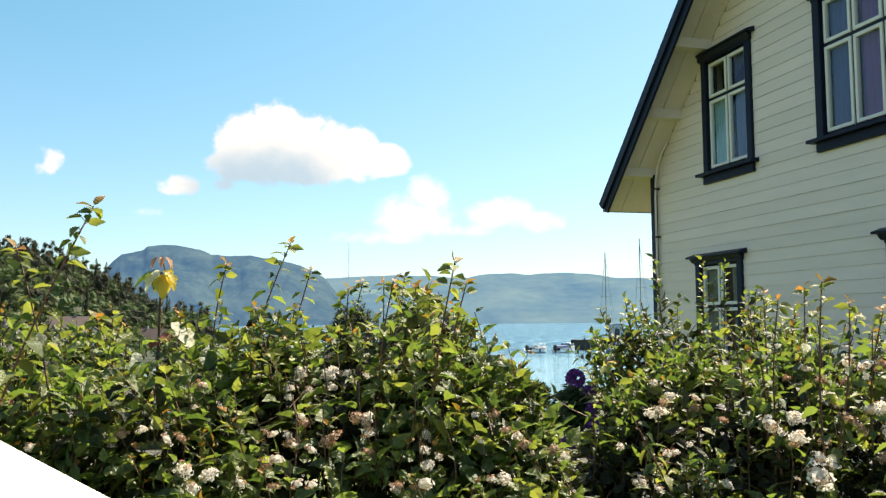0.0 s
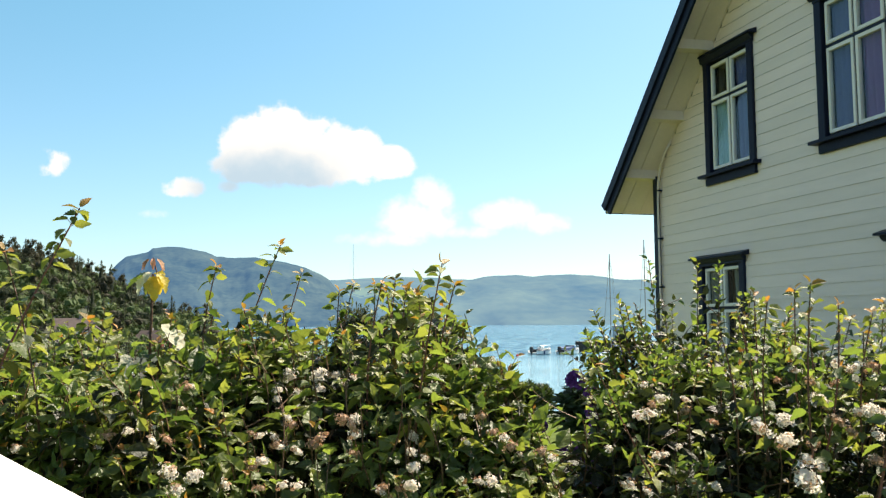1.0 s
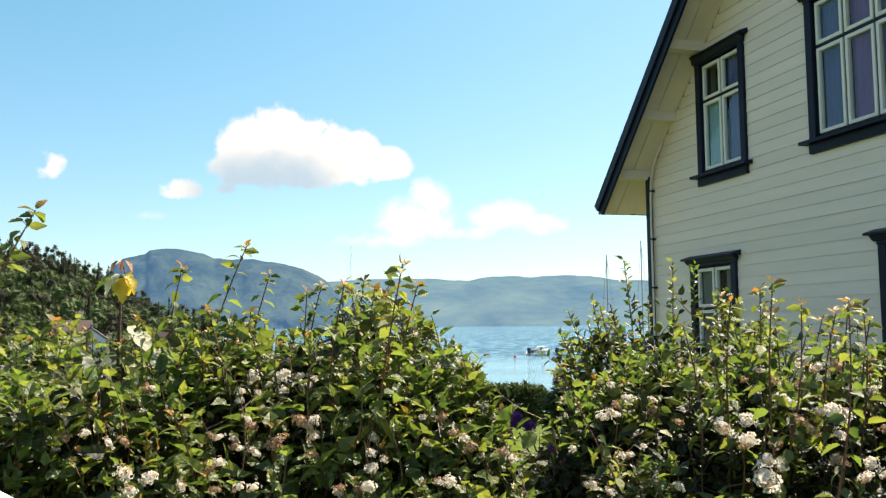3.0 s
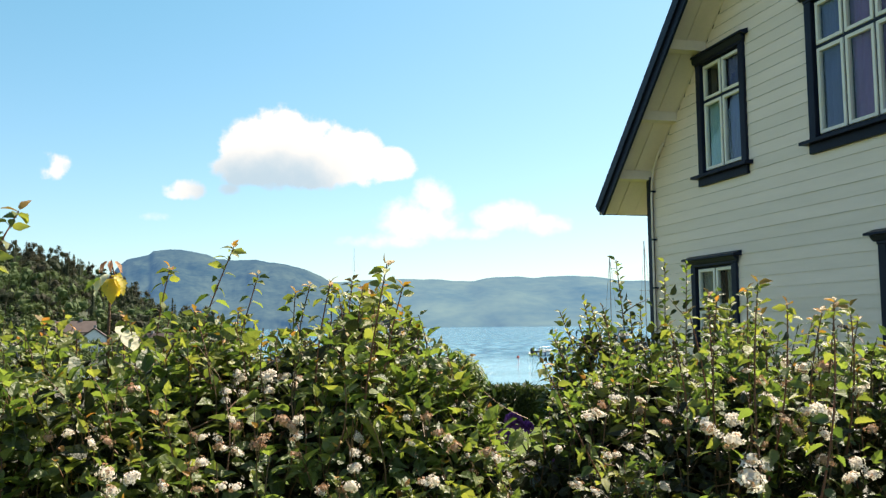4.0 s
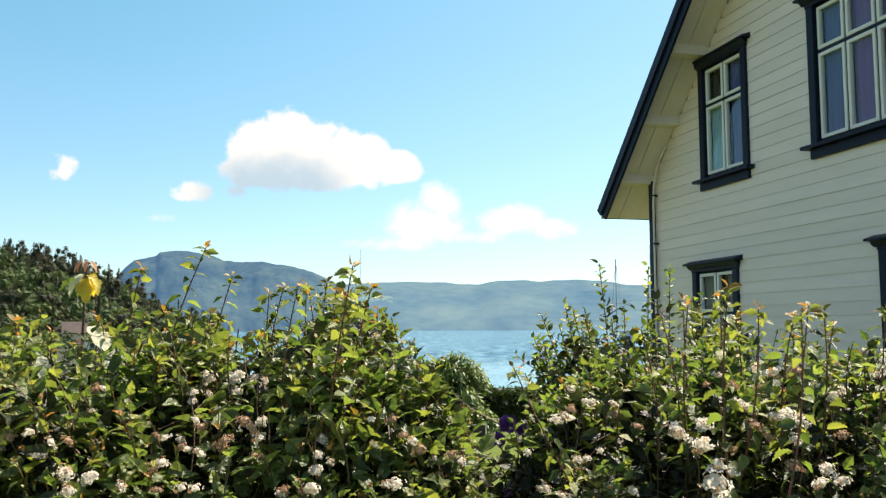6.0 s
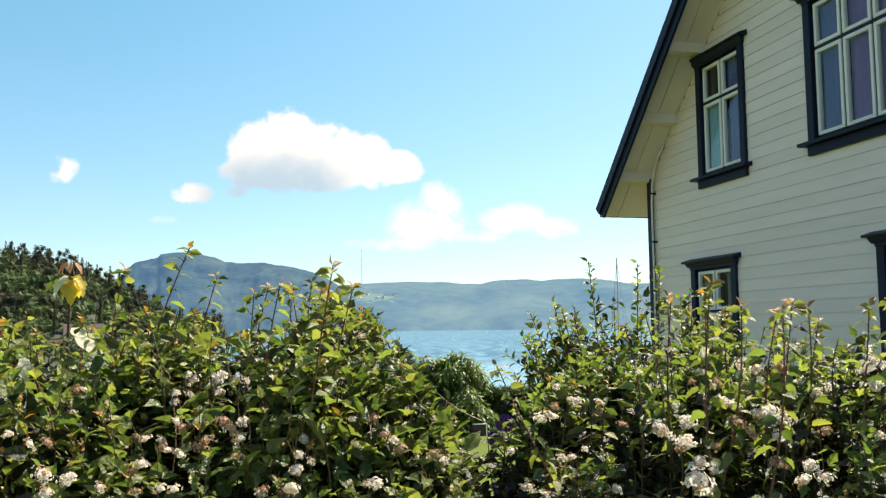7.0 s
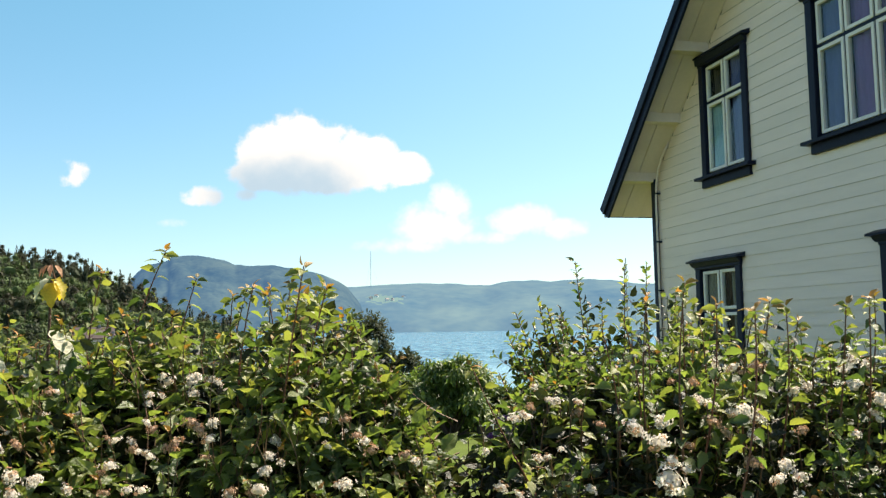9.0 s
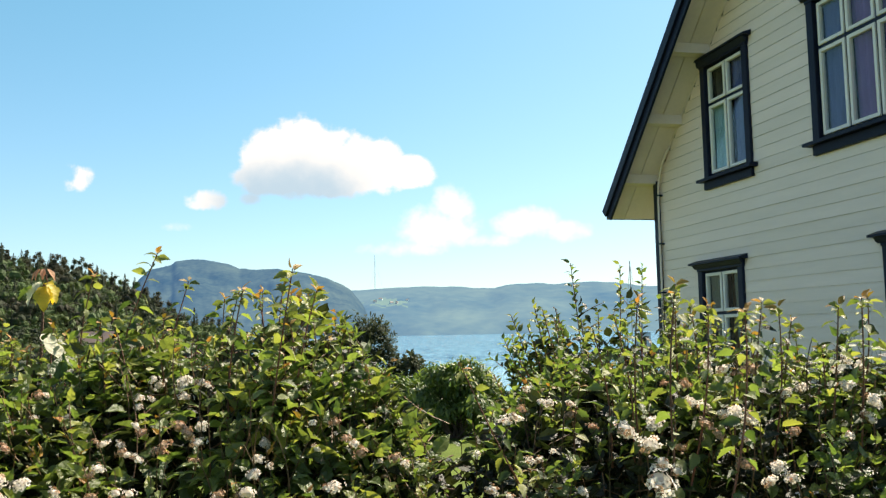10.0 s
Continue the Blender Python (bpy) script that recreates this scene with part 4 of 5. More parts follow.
def turned(p, axis, face, size):
    m = Matrix(leaf_frame(np.array(axis, float), np.array(face, float)).tolist()).to_4x4()
    return Matrix.Translation(Vector(p)) @ m @ Matrix.Scale(size, 4)


def tall_shoot(parent, tip, length, size, root, lean=None):
    """A long stem with leaves on short stalks that are pieces of their own, and a tuft of folded young leaves at its tip."""
    tip = np.array(tip)
    slant = np.array([rng.normal() * 0.10 if lean is None else lean, 0.34 if length > 0.6 else rng.normal() * 0.06, 1.0])
    foot = tip - unit(slant) * length
    pts = bent(foot, tip, 0.045, 7)
    heap = Heap()
    thick = 0.0014 + 0.0022 * min(length, 0.5)
    thin_stem(heap, pts - root, thick, 0.0010, 0, 6)
    places = []
    turn, at = rng.uniform(0, 6.28), 0.10
    gap = 0.0130 / length
    while at <= 0.985:
        i = min(int(at * 6), 5)
        g = at * 6 - i
        p = pts[i] * (1 - g) + pts[i + 1] * g
        out = np.array([math.cos(turn), math.sin(turn), 0.0])
        s = size * (0.95 - 0.40 * at ** 4) * rng.uniform(0.65, 1.12)
        rise = unit(out + np.array([0, 0, 0.45 + 0.5 * at]))
        base = p + rise * s * rng.uniform(0.22, 0.38)
        thin_stem(heap, np.array([p, p + rise * np.linalg.norm(base - p) * 0.55 + np.array([0, 0, -0.0006]), base]) - root, 0.0007, 0.0005, 1, 3)
        axis = unit(out * 0.9 + np.array([0, 0, 0.35 * at - 0.75 * rng.random()]) + rng.normal(size=3) * 0.18)
        face = unit(np.array([0, 0, 0.9]) + rng.normal(size=3) * 0.45 + out * 0.35)
        kind = 1 if at > 0.84 or rng.random() < 0.28 else 3 if rng.random() < 0.12 else 0
        places.append((kind, base, axis, face, s))
        at += gap * rng.uniform(0.6, 1.3) * (0.6 if at > 0.85 else 1.0)
        turn += 2.4 + rng.normal() * 0.35
    a0 = rng.uniform(0, 6.28)
    for k in range(5):
        a = a0 + k * 2.4 + rng.normal() * 0.4
        level = (1.4, 0.55, 0.15, -0.1, 0.35)[k] + rng.normal() * 0.15
        axis = unit(np.array([math.cos(a), math.sin(a), level]))
        face = np.array([-math.cos(a) * 0.4, -math.sin(a) * 0.4 - 0.3, 0.8]) + rng.normal(size=3) * 0.4
        places.append((2 if k < 2 else 1 if k < 4 else 0, tip - np.array([0, 0, 0.0025 * k]) + axis * 0.002, axis, face, size * (0.50, 0.62, 0.62, 0.70, 0.58)[k] * rng.uniform(0.8, 1.15)))
    stem = part("shoot", heap.mesh("shoot", [M_STEM, M_TWIG], True), None, parent, "upright red-brown shoot")
    for kind, base, axis, face, s in places:
        part("leaf", LEAF_MESHES[kind][rng.integers(4)], None, stem, at=turned(base - root, axis, face, s))
    return stem


def build_shrub(name, x0, x1):
    xm = 0.5 * (x0 + x1)
    root = np.array([xm, hedge_mid(xm), 0.0])
    left = xm < 0.395
    label = "leafy hedge shrub with white flower heads and bronze shoot tips" if left else "flowering hedge shrub with large white flower heads and upright shoots"
    shrub = thing(name, pose(*root), label, "shrub", "shrubs of the flowering hedge")
    foliage, twigs = Heap(), Heap()
    own0, own1 = (0.36 if x0 == 0.412 else x0), (0.36 if x1 == 0.318 else x1)
    near = -0.75 < xm < 1.35
    heads = [h for h in HEADS if own0 <= h[0] < own1]
    if near:
        for _ in range(int((48 if left else 36) * (x1 - x0))):
            x = rng.uniform(x0, x1)
            p, out = hedge_point(x, rng.uniform(30, 66 if left else 80))
            q = p + out * rng.uniform(0.0, 0.03)
            heads.append((q[0], q[1], q[2], rng.uniform(0.008, 0.014), 1 if rng.random() < 0.45 else 0))
    # heads stand proud of the leaves: keep the air before each one free
    clear = np.array([(h[0] - root[0], h[1] - k * 0.020 - root[1], h[2] + k * 0.006, max(h[3], 0.010)) for h in HEADS if x0 - 0.1 < h[0] < x1 + 0.1 for k in range(5)] or [(0, 0, -9, 0.01)])
    # main stems from the ground
    for k in range(7):
        foot = np.array([rng.uniform(-0.06, 0.06), rng.uniform(-0.06, 0.06), 0.0])
        tx = rng.uniform(x0, x1)
        crown = np.array([tx - xm, rng.uniform(-0.25, 0.25), hedge_top(tx) - rng.uniform(0.2, 0.4)])
        h = Heap()
        thin_stem(h, bent(foot, crown, 0.08, 8), 0.011, 0.004, 0, 6)
        part("stem", h.mesh("stem", [M_WOODY], True), None, shrub)
    plan = ((26, 112, 1500), (112, 175, 560), (0, 26, 160)) if near else ((0, 180, 480),)
    for t0, t1, per in plan:
        depth = 2.0 * (t1 - t0) / 180
        for _ in range(int(per * (x1 - x0) * depth)):
            x = rng.uniform(x0, x1)
            turn_ = rng.uniform(t0, t1)
            if turn_ < 40 and rng.random() < (0.45 if left else 0.65):
                continue
            if 0.40 < x < 0.53 and rng.random() < 0.62 - (x - 0.40) * 3.0:
                continue
            p, out = hedge_point(x, turn_)
            clump = noise.noise(Vector((x * 5.6, p[1] * 5.6, p[2] * 5.6)))
            if clump < (0.02 if left else 0.06) and rng.random() < 0.9:
                continue
            lump = 0.14 * clump + rng.normal() * 0.02
            inner = rng.random() ** 2 * 0.10
            tip = p + out * (lump - inner)
            way = unit(out * 0.75 + np.array([0, 0, 0.55]) + rng.normal(size=3) * 0.35)
            length = rng.uniform(0.10, 0.24 if not 0.19 < x < 0.33 else 0.12)
            pts = bent(tip - way * length, tip, 0.06, 4) - root
            thin_stem(twigs, pts, 0.0012, 0.0006, 0, 3)
            # deep twigs take the shade-darkened green, others by chance
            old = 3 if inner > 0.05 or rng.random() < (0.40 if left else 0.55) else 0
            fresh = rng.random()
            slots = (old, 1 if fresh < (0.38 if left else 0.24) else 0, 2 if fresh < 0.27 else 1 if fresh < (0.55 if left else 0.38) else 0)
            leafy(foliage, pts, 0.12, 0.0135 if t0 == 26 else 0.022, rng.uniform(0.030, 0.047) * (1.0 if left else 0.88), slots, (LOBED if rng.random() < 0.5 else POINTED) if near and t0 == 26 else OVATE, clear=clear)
    # leaves inside, all in the dark green with shade painted in
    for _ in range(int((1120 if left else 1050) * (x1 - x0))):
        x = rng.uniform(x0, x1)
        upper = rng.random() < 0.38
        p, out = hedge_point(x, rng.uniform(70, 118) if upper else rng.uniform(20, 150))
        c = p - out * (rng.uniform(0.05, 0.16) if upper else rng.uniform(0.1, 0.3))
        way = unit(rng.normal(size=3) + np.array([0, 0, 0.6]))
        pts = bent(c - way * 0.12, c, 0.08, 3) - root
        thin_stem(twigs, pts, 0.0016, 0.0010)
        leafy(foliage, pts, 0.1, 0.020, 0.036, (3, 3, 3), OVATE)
    for x, y, z, length, size, lean in SHOOTS:
        if own0 <= x < own1:
            tall_shoot(shrub, (x, y, z), length, size * 0.95, root, lean)
    if near:
        for _ in range(int((62 if left else 40) * (x1 - x0) / 0.4)):
            x = rng.uniform(x0, x1)
            p, out = hedge_point(x, rng.uniform(48, 118))
            tip = p + np.array([rng.normal() * 0.02, 0, rng.uniform(0.0, 0.075) * (0.4 if 0.2 < x < 0.47 else 1.0)])
            foot = tip - unit(np.array([np.clip(rng.normal(), -1.2, 1.2) * 0.20, rng.normal() * 0.2 - 0.1, 1.0])) * rng.uniform(0.10, 0.18)
            pts = bent(foot, tip, 0.07, 5) - root
            thin_stem(twigs, pts, 0.0016, 0.0008)
            leafy(foliage, pts, 0.1, 0.0145, rng.uniform(0.027, 0.040) * (1.0 if left else 0.92), (0 if left else 3, 1 if rng.random() < (0.6 if left else 0.35) else 0, 2 if rng.random() < 0.35 else 1 if left or rng.random() < 0.5 else 0), LOBED, clear=clear)
    # sunlit side twigs with small leaves, where the hedge bulges forward beside the gap
    before = rng.bit_generator.state
    for _ in range(int(520 * max(0.0, min(x1, 0.335) - max(x0, -0.06))) if left else 0):
        x = 0.335 - 0.395 * rng.random() ** 1.25
        if not (x0 if x0 < 0 else 0.0) <= x < (0.335 if x1 == 0.318 else x1):
            continue
        p, out = hedge_point(min(x, 0.318), rng.uniform(36, 74))
        tip = np.array([x, p[1], p[2]]) + out * rng.uniform(0.01, 0.055)
        way = unit(out * 0.55 + np.array([rng.normal() * 0.35, 0, 0.75]))
        pts = bent(tip - way * rng.uniform(0.07, 0.13), tip, 0.07, 4) - root
        thin_stem(twigs, pts, 0.0012, 0.0006, 0, 3)
        leafy(foliage, pts, 0.15, 0.0125, rng.uniform(0.022, 0.034), (0, 1 if rng.random() < 0.6 else 0, 2 if rng.random() < 0.35 else 1), LOBED, up=0.8, clear=clear)
    rng.bit_generator.state = before
    tagged(part("foliage", foliage.mesh("foliage", LEAF_MATS), None, shrub, "dense green leaves with yellow-green young growth"), kind="stuff")
    tagged(part("twig_mass", twigs.mesh("twig_mass", [M_TWIG], True), None, shrub), kind="stuff")
    if near:
        for _ in range(int((10 if left else 12) * (x1 - x0) / 0.4)):
            x = rng.uniform(x0, x1)
            if 0.22 < x < 0.44:
                continue
            p, out = hedge_point(x, rng.uniform(70, 110))
            tall_shoot(shrub, p + np.array([0, 0, rng.uniform(0.0, 0.06 if left else 0.085)]), rng.uniform(0.10, 0.17 if left else 0.21), 0.028, root)
    for x, y, z, r, faded in heads:
        me = (HEAD_FADED if faded else HEAD_WHITE)[rng.integers(3 if faded else 4)]
        up = unit(np.array([0.1 + rng.normal() * 0.45, -0.35 + rng.normal() * 0.4, 0.85]))
        ob = part("flower_head", me, None, shrub, "faded brownish flower head" if faded else "white flower head", at=turned(np.array([x, y, z]) - root, np.cross(up, np.array([1.0, 0.2, 0.1])), up, r * (0.66 if left else 0.76)))
    return shrub


for nm, x0, x1 in PLANTS:
    build_shrub(nm, x0, x1)

# drooping yellow leaves on one bare shoot, and a pale leaf turned over
droop = thing("yellowing_sapling", pose(-0.449, 2.29, 0), "thin sapling with drooping yellow, cream and pink leaves", "sapling")
h = Heap()
thin_stem(h, bent(np.array([0.02, 0.0, 0.0]), np.array([0.0, 0.0, 1.785]), 0.012, 14), 0.010, 0.0026, 0, 6)
part("stem", h.mesh("stem", [M_STEM], True), None, droop)
# way round, drop, size, height, width, material
for a, tilt, size, z, wide, material in ((-1.15, -1.9, 0.051, 1.780, 0.36, M_YELLOW), (-0.25, -1.1, 0.042, 1.784, 0.36, M_YELLOW), (-2.45, -1.1, 0.046, 1.783, 0.34, M_PALE), (3.05, -0.30, 0.058, 1.784, 0.34, M_GREEN),
                                         (1.4, -0.9, 0.040, 1.78, 0.30, M_YELLOW), (-1.8, -0.6, 0.030, 1.788, 0.30, M_PALE), (-0.7, 0.2, 0.030, 1.784, 0.30, M_YELLOW), (-2.0, -1.6, 0.034, 1.776, 0.26, M_YOUNG),
                                         (-1.3, -1.3, 0.024, 1.815, 0.22, M_PINK), (-2.4, -0.9, 0.027, 1.815, 0.22, M_PINK), (-0.2, -0.9, 0.028, 1.815, 0.22, M_PINK), (0.9, -0.9, 0.026, 1.815, 0.22, M_PINK), (2.9, -0.9, 0.026, 1.815, 0.22, M_PINK)):
    o = np.array([math.cos(a), math.sin(a), tilt])
    h = Heap()
    put_leaf(h, toothed(wide, 0.14, 13, 0.45, 0.30), np.array([0.008 * o[0], 0.008 * o[1], z]), o, np.array([o[0] * 0.6, o[1] * 0.6 - 0.3, 0.8]), size)
    part("leaf", h.mesh("leaf", [material], True), None, droop)
h = Heap()
thin_stem(h, bent(np.array([-0.455, 2.292, 1.785]), np.array([-0.463, 2.29, 1.818]), 0.02, 4) - np.array([-0.463, 2.29, 0]), 0.0016, 0.001, 0, 5)
part("stem", h.mesh("stem", [M_STEM], True), None, droop)
for x, y, z, ax, size in ((-0.402, 2.16, 1.684, (0.70, 0.0, -0.62), 0.074), (-0.405, 2.26, 1.640, (0.8, -0.2, -0.35), 0.040), (-0.41, 2.0, 1.635, (0.3, -0.4, -0.9), 0.045)):
    h = Heap()
    put_leaf(h, toothed(0.30, 0.20, 13, 0.2, 0.2), np.array([x + 0.463, y - 2.29, z]), np.array(ax), np.array([0.40, -0.40, 0.9]), size)
    part("leaf", h.mesh("leaf", [M_PALE], True), None, droop, "pale underside of a turned leaf")

# ---- arching shrub behind the hedge ----
arch = thing("arching_shrub", pose(0.78, 2.84, 0), "slender arching shrub with small green leaves behind the hedge", "shrub")
aroot = np.array([0.78, 2.84, 0.0])
fol, twg = Heap(), Heap()
TIPS = [(0.491, 2.766, 1.65), (0.564, 2.718, 1.734), (0.672, 2.855, 1.847), (0.80, 2.85, 1.84), (0.857, 2.85, 1.835), (0.62, 2.75, 1.70), (0.53, 2.70, 1.60), (0.46, 2.68, 1.57), (0.92, 2.80, 1.76)]
for k in range(82):
    tip = np.array(TIPS[k]) if k < len(TIPS) else np.array([rng.uniform(0.50, 1.10), rng.uniform(2.66, 2.98), rng.uniform(1.46, 1.74)])
    foot = np.array([0.78 + rng.normal() * 0.05, 2.84 + rng.normal() * 0.04, 0.02])
    t = np.linspace(0, 1, 12)[:, None]
    knee = np.array([0.5 * (foot[0] + 0.82), 2.84, 1.0]) + np.array([rng.normal() * 0.05, 0, 0])
    pts = (1 - t) ** 2 * foot + 2 * t * (1 - t) * (knee * 0.5 + np.array([tip[0] * 0.35 + 0.78 * 0.15, tip[1] * 0.5, 1.15 * 0.5])) + t ** 2 * tip
    h = Heap()
    thin_stem(h, pts - aroot, 0.0045, 0.0012, 0, 5)
    stem = part("stem", h.mesh("stem", [M_STEM], True), None, arch)
    leafy(fol, pts - aroot, 0.45, 0.0085, rng.uniform(0.028, 0.040), (3, 3 if k % 3 else 0, 2 if k % 7 == 3 and k > 8 else 1 if k % 2 else 0), POINTED)
    for q in range(6):
        f = rng.uniform(0.55, 0.97)
        i = int(f * 11)
        side = unit(np.array([rng.normal() * 0.7, rng.normal() * 0.6, 0.7])) * rng.uniform(0.06, 0.13)
        tw = bent(pts[i], pts[i] + side, 0.05, 4) - aroot
        thin_stem(twg, tw, 0.0016, 0.0008)
        leafy(fol, tw, 0.15, 0.010, rng.uniform(0.026, 0.036), (3, 3 if q % 3 else 0, 1 if q % 3 == 0 else 0), POINTED)
tagged(part("foliage", fol.mesh("foliage", LEAF_MATS, True), None, arch), kind="stuff")
tagged(part("twig_mass", twg.mesh("twig_mass", [M_TWIG], True), None, arch), kind="stuff")

# ---- rhododendron with purple trusses ----
rhodo = thing("rhododendron", pose(0.90, 5.85, gz(0.90, 5.85)), "dark-leaved rhododendron with purple flower trusses", "shrub")
h, ht = Heap(), Heap()
for k in range(620):
    turn_, level = rng.uniform(0, 6.283), 0.20 + 1.10 * rng.random() ** 0.7
    rad = rng.uniform(0.75, 1.0) * (1.0 - max(0.0, (level - 0.85) / 0.50) ** 2.5)
    d = unit(np.array([math.cos(turn_), math.sin(turn_), 0.15 + max(0.0, (level - 0.9) / 0.3)]))
    p = np.array([math.cos(turn_) * 0.34 * rad, math.sin(turn_) * 0.38 * rad, level])
    if p[0] < -0.08 and level > 0.70:
        p[2] *= 0.72
    thin_stem(ht, bent(p * np.array([0.5, 0.5, 0.8]), p, 0.05, 3), 0.005, 0.003)
    for j in range(8):
        a = j * 0.785 + k
        ax = unit(np.array([math.cos(a), math.sin(a), 0.15 + rng.normal() * 0.2]) + d * 0.5)
        put_leaf(h, LONG[j % 2], p, ax, d + np.array([0, 0, 0.8]), rng.uniform(0.07, 0.11), 0)
tagged(part("foliage", h.mesh("foliage", [M_RHODO], True), None, rhodo, "long dark green leaves in whorls"), kind="stuff")
tagged(part("twig_mass", ht.mesh("twig_mass", [M_WOODY], True), None, rhodo), kind="stuff")
for k in range(4):
    h = Heap()
    thin_stem(h, bent(np.array([0, 0, 0.0]), np.array([0.20 * math.cos(k * 1.6), 0.22 * math.sin(k * 1.6), 0.80]), 0.06, 6), 0.018, 0.008, 0, 6)
    part("stem", h.mesh("stem", [M_WOODY], True), None, rhodo)


def truss(seed):
    r = np.random.default_rng(seed)
    heap = Heap()
    for i in range(26):
        c = 1 - (i + 0.5) / 26 * 1.35
        s, a = math.sqrt(1 - c * c), i * 2.4
        d = unit(np.array([s * math.cos(a), s * math.sin(a), c]) + r.normal(size=3) * 0.1)
        u = unit(np.cross(d, np.array([0.2, 0.9, 0.3])))
        w = np.cross(d, u)
        for k in range(5):
            t = k * 1.2566 + i
            o, q = math.cos(t) * u + math.sin(t) * w, -math.sin(t) * u + math.cos(t) * w
            b = d * 0.45
            heap.add(np.array([b, d * 0.78 + o * 0.20 + q * 0.20, d * 0.88 + o * 0.36, d * 0.78 + o * 0.20 - q * 0.20]), [(0, 1, 2, 3)])
    return heap.mesh("flower_truss", [M_PURPLE])


TRUSS = [truss(k) for k in range(3)]
for k, (x, y, z, r) in enumerate([(0.880, 5.72, 1.345, 0.066), (0.586, 5.58, 1.136, 0.058), (0.666, 5.60, 1.098, 0.042), (0.530, 5.60, 1.048, 0.050), (0.797, 5.45, 1.001, 0.056), (0.889, 5.45, 0.908, 0.070),
                                  (0.560, 5.50, 0.765, 0.050), (0.955, 5.62, 1.275, 0.050), (0.827, 5.42, 0.935, 0.050), (0.960, 5.50, 1.180, 0.066), (0.940, 5.45, 1.08, 0.060), (0.966, 5.45, 0.803, 0.060)]):
    stalk = Heap()
    foot_z = gz(0.90, 5.85)
    thin_stem(stalk, bent(np.array([0.0, 0.0, 0.6]), np.array([x - 0.90, y - 5.85, z - foot_z - r * 0.5]), 0.04, 6), 0.007, 0.004, 0, 5)
    part("stem", stalk.mesh("stem", [M_WOODY], True), None, rhodo)
    part("flower_truss", TRUSS[k % 3], None, rhodo, "purple flower truss", at=turned((x - 0.90, y - 5.85, z - foot_z), (1, 0.2, 0.1), (0.1, -0.6, 0.7), r))

# ---- garden behind the hedge ----
ico = bmesh.new()
bmesh.ops.create_icosphere(ico, subdivisions=1, radius=1.0)
ICO_V, ICO_F = np.array([v.co[:] for v in ico.verts]), [tuple(v.index for v in f.verts) for f in ico.faces]
ico.free()


def leaf_mound(name, place, half, count, size, material, label, category, forms, seed, lift=0.5, droop_leaf=0.0, heads=1):
    """A bush: limbs from the ground, and leaves in tufts over one or several uneven heads."""
    r = np.random.default_rng(seed)
    bush = thing(name, pose(*place), label, category)
    h = Heap()
    half = np.array(half)
    lobes = [(np.array([0, 0, half[2] * lift + 0.1]), 1.0)]
    if heads > 1:
        lobes = []
        for k in range(heads):
            a = k * 2.4 + seed
            q = math.sqrt((k + 0.5) / heads)
            lobes.append((np.array([math.cos(a) * q * 0.72, math.sin(a) * q * 0.72, 0.0]) * half + np.array([0, 0, half[2] * (lift + r.uniform(-0.75, 0.80) * (1.15 - 0.6 * q))]), r.uniform(0.20, 0.38)))
    for n_leaf in range(count):
        c, k0 = lobes[n_leaf % len(lobes)]
        d = unit(r.normal(size=3))
        if d[2] < -0.3:
            d[2] *= -1
        k = 1 + 0.26 * noise.noise(Vector((d * 2.2 + seed + k0 * 9).tolist())) + 0.16 * noise.noise(Vector((d * 5.5 + seed).tolist()))
        p = d * half * k0 * k * r.uniform(0.70, 1.04) + c
        for j in range(4):
            ax = unit(d * np.array([1, 1, 0.4]) + r.normal(size=3) * 0.6 + np.array([0, 0, -droop_leaf]))
            put_leaf(h, forms[j % len(forms)], p + r.normal(size=3) * size * 0.35, ax, d + np.array([0, 0, 0.7]) + r.normal(size=3) * 0.3, size * r.uniform(0.7, 1.2))
    tagged(part("foliage", h.mesh("foliage", [material], True), None, bush), kind="stuff")
    ends = [c for c, k0 in lobes] if heads > 1 else [np.array([half[0] * 0.5 * math.cos(k * 1.7), half[1] * 0.5 * math.sin(k * 1.7), half[2] * (lift + 0.5)]) for k in range(4)]
    for k, top in enumerate(ends):
        h = Heap()
        thin_stem(h, bent(np.array([0.03 * (k % 5) - 0.06, 0.02 * (k % 3), -0.05]), top, 0.08, 6), 0.025, 0.008, 0, 6)
        part("stem", h.mesh("stem", [M_BARK], True), None, bush)
    return bush


hedge = thing("clipped_hedge", pose(0.6, 18.3, gz(0.6, 18.3) - 0.02), "low bushy dark green garden hedge", "hedge")
h = Heap()
r5 = np.random.default_rng(5)
for _ in range(15000):
    x = r5.uniform(-3.4, 1.58)
    t = r5.uniform(0, math.pi)
    edge = min(1.0, (1.58 - x) / 0.30) ** 0.5
    c, s = math.cos(t), math.sin(t)
    z = (0.74 + 0.15 * noise.noise(Vector((x * 2.2, 0, 1))) + 0.10 * noise.noise(Vector((x * 9, 3, 1)))) * (0.75 + 0.25 * edge) * abs(s) ** 0.4
    p = np.array([x, -0.35 * edge * math.copysign(abs(c) ** 0.5, c), z]) + r5.normal(size=3) * 0.02
    out = np.array([0.3 * (1 - edge), -c, s + 0.2])
    put_leaf(h, LONG[_ % 2], p, unit(out + r5.normal(size=3) * 0.6 + np.array([0, 0, 0.5])), unit(out + r5.normal(size=3) * 0.5 + np.array([0, 0, 0.5])), r5.uniform(0.07, 0.14))
for k in range(22):
    h.add(np.array([-3.3 + 0.22 * k, 0, 0.34]) + ICO_V * r5.uniform(0.8, 1.1, size=(len(ICO_V), 1)) * np.array([0.20, 0.22, 0.34]), ICO_F)
tagged(part("foliage", h.mesh("foliage", [M_HEDGE], True), None, hedge), kind="stuff")
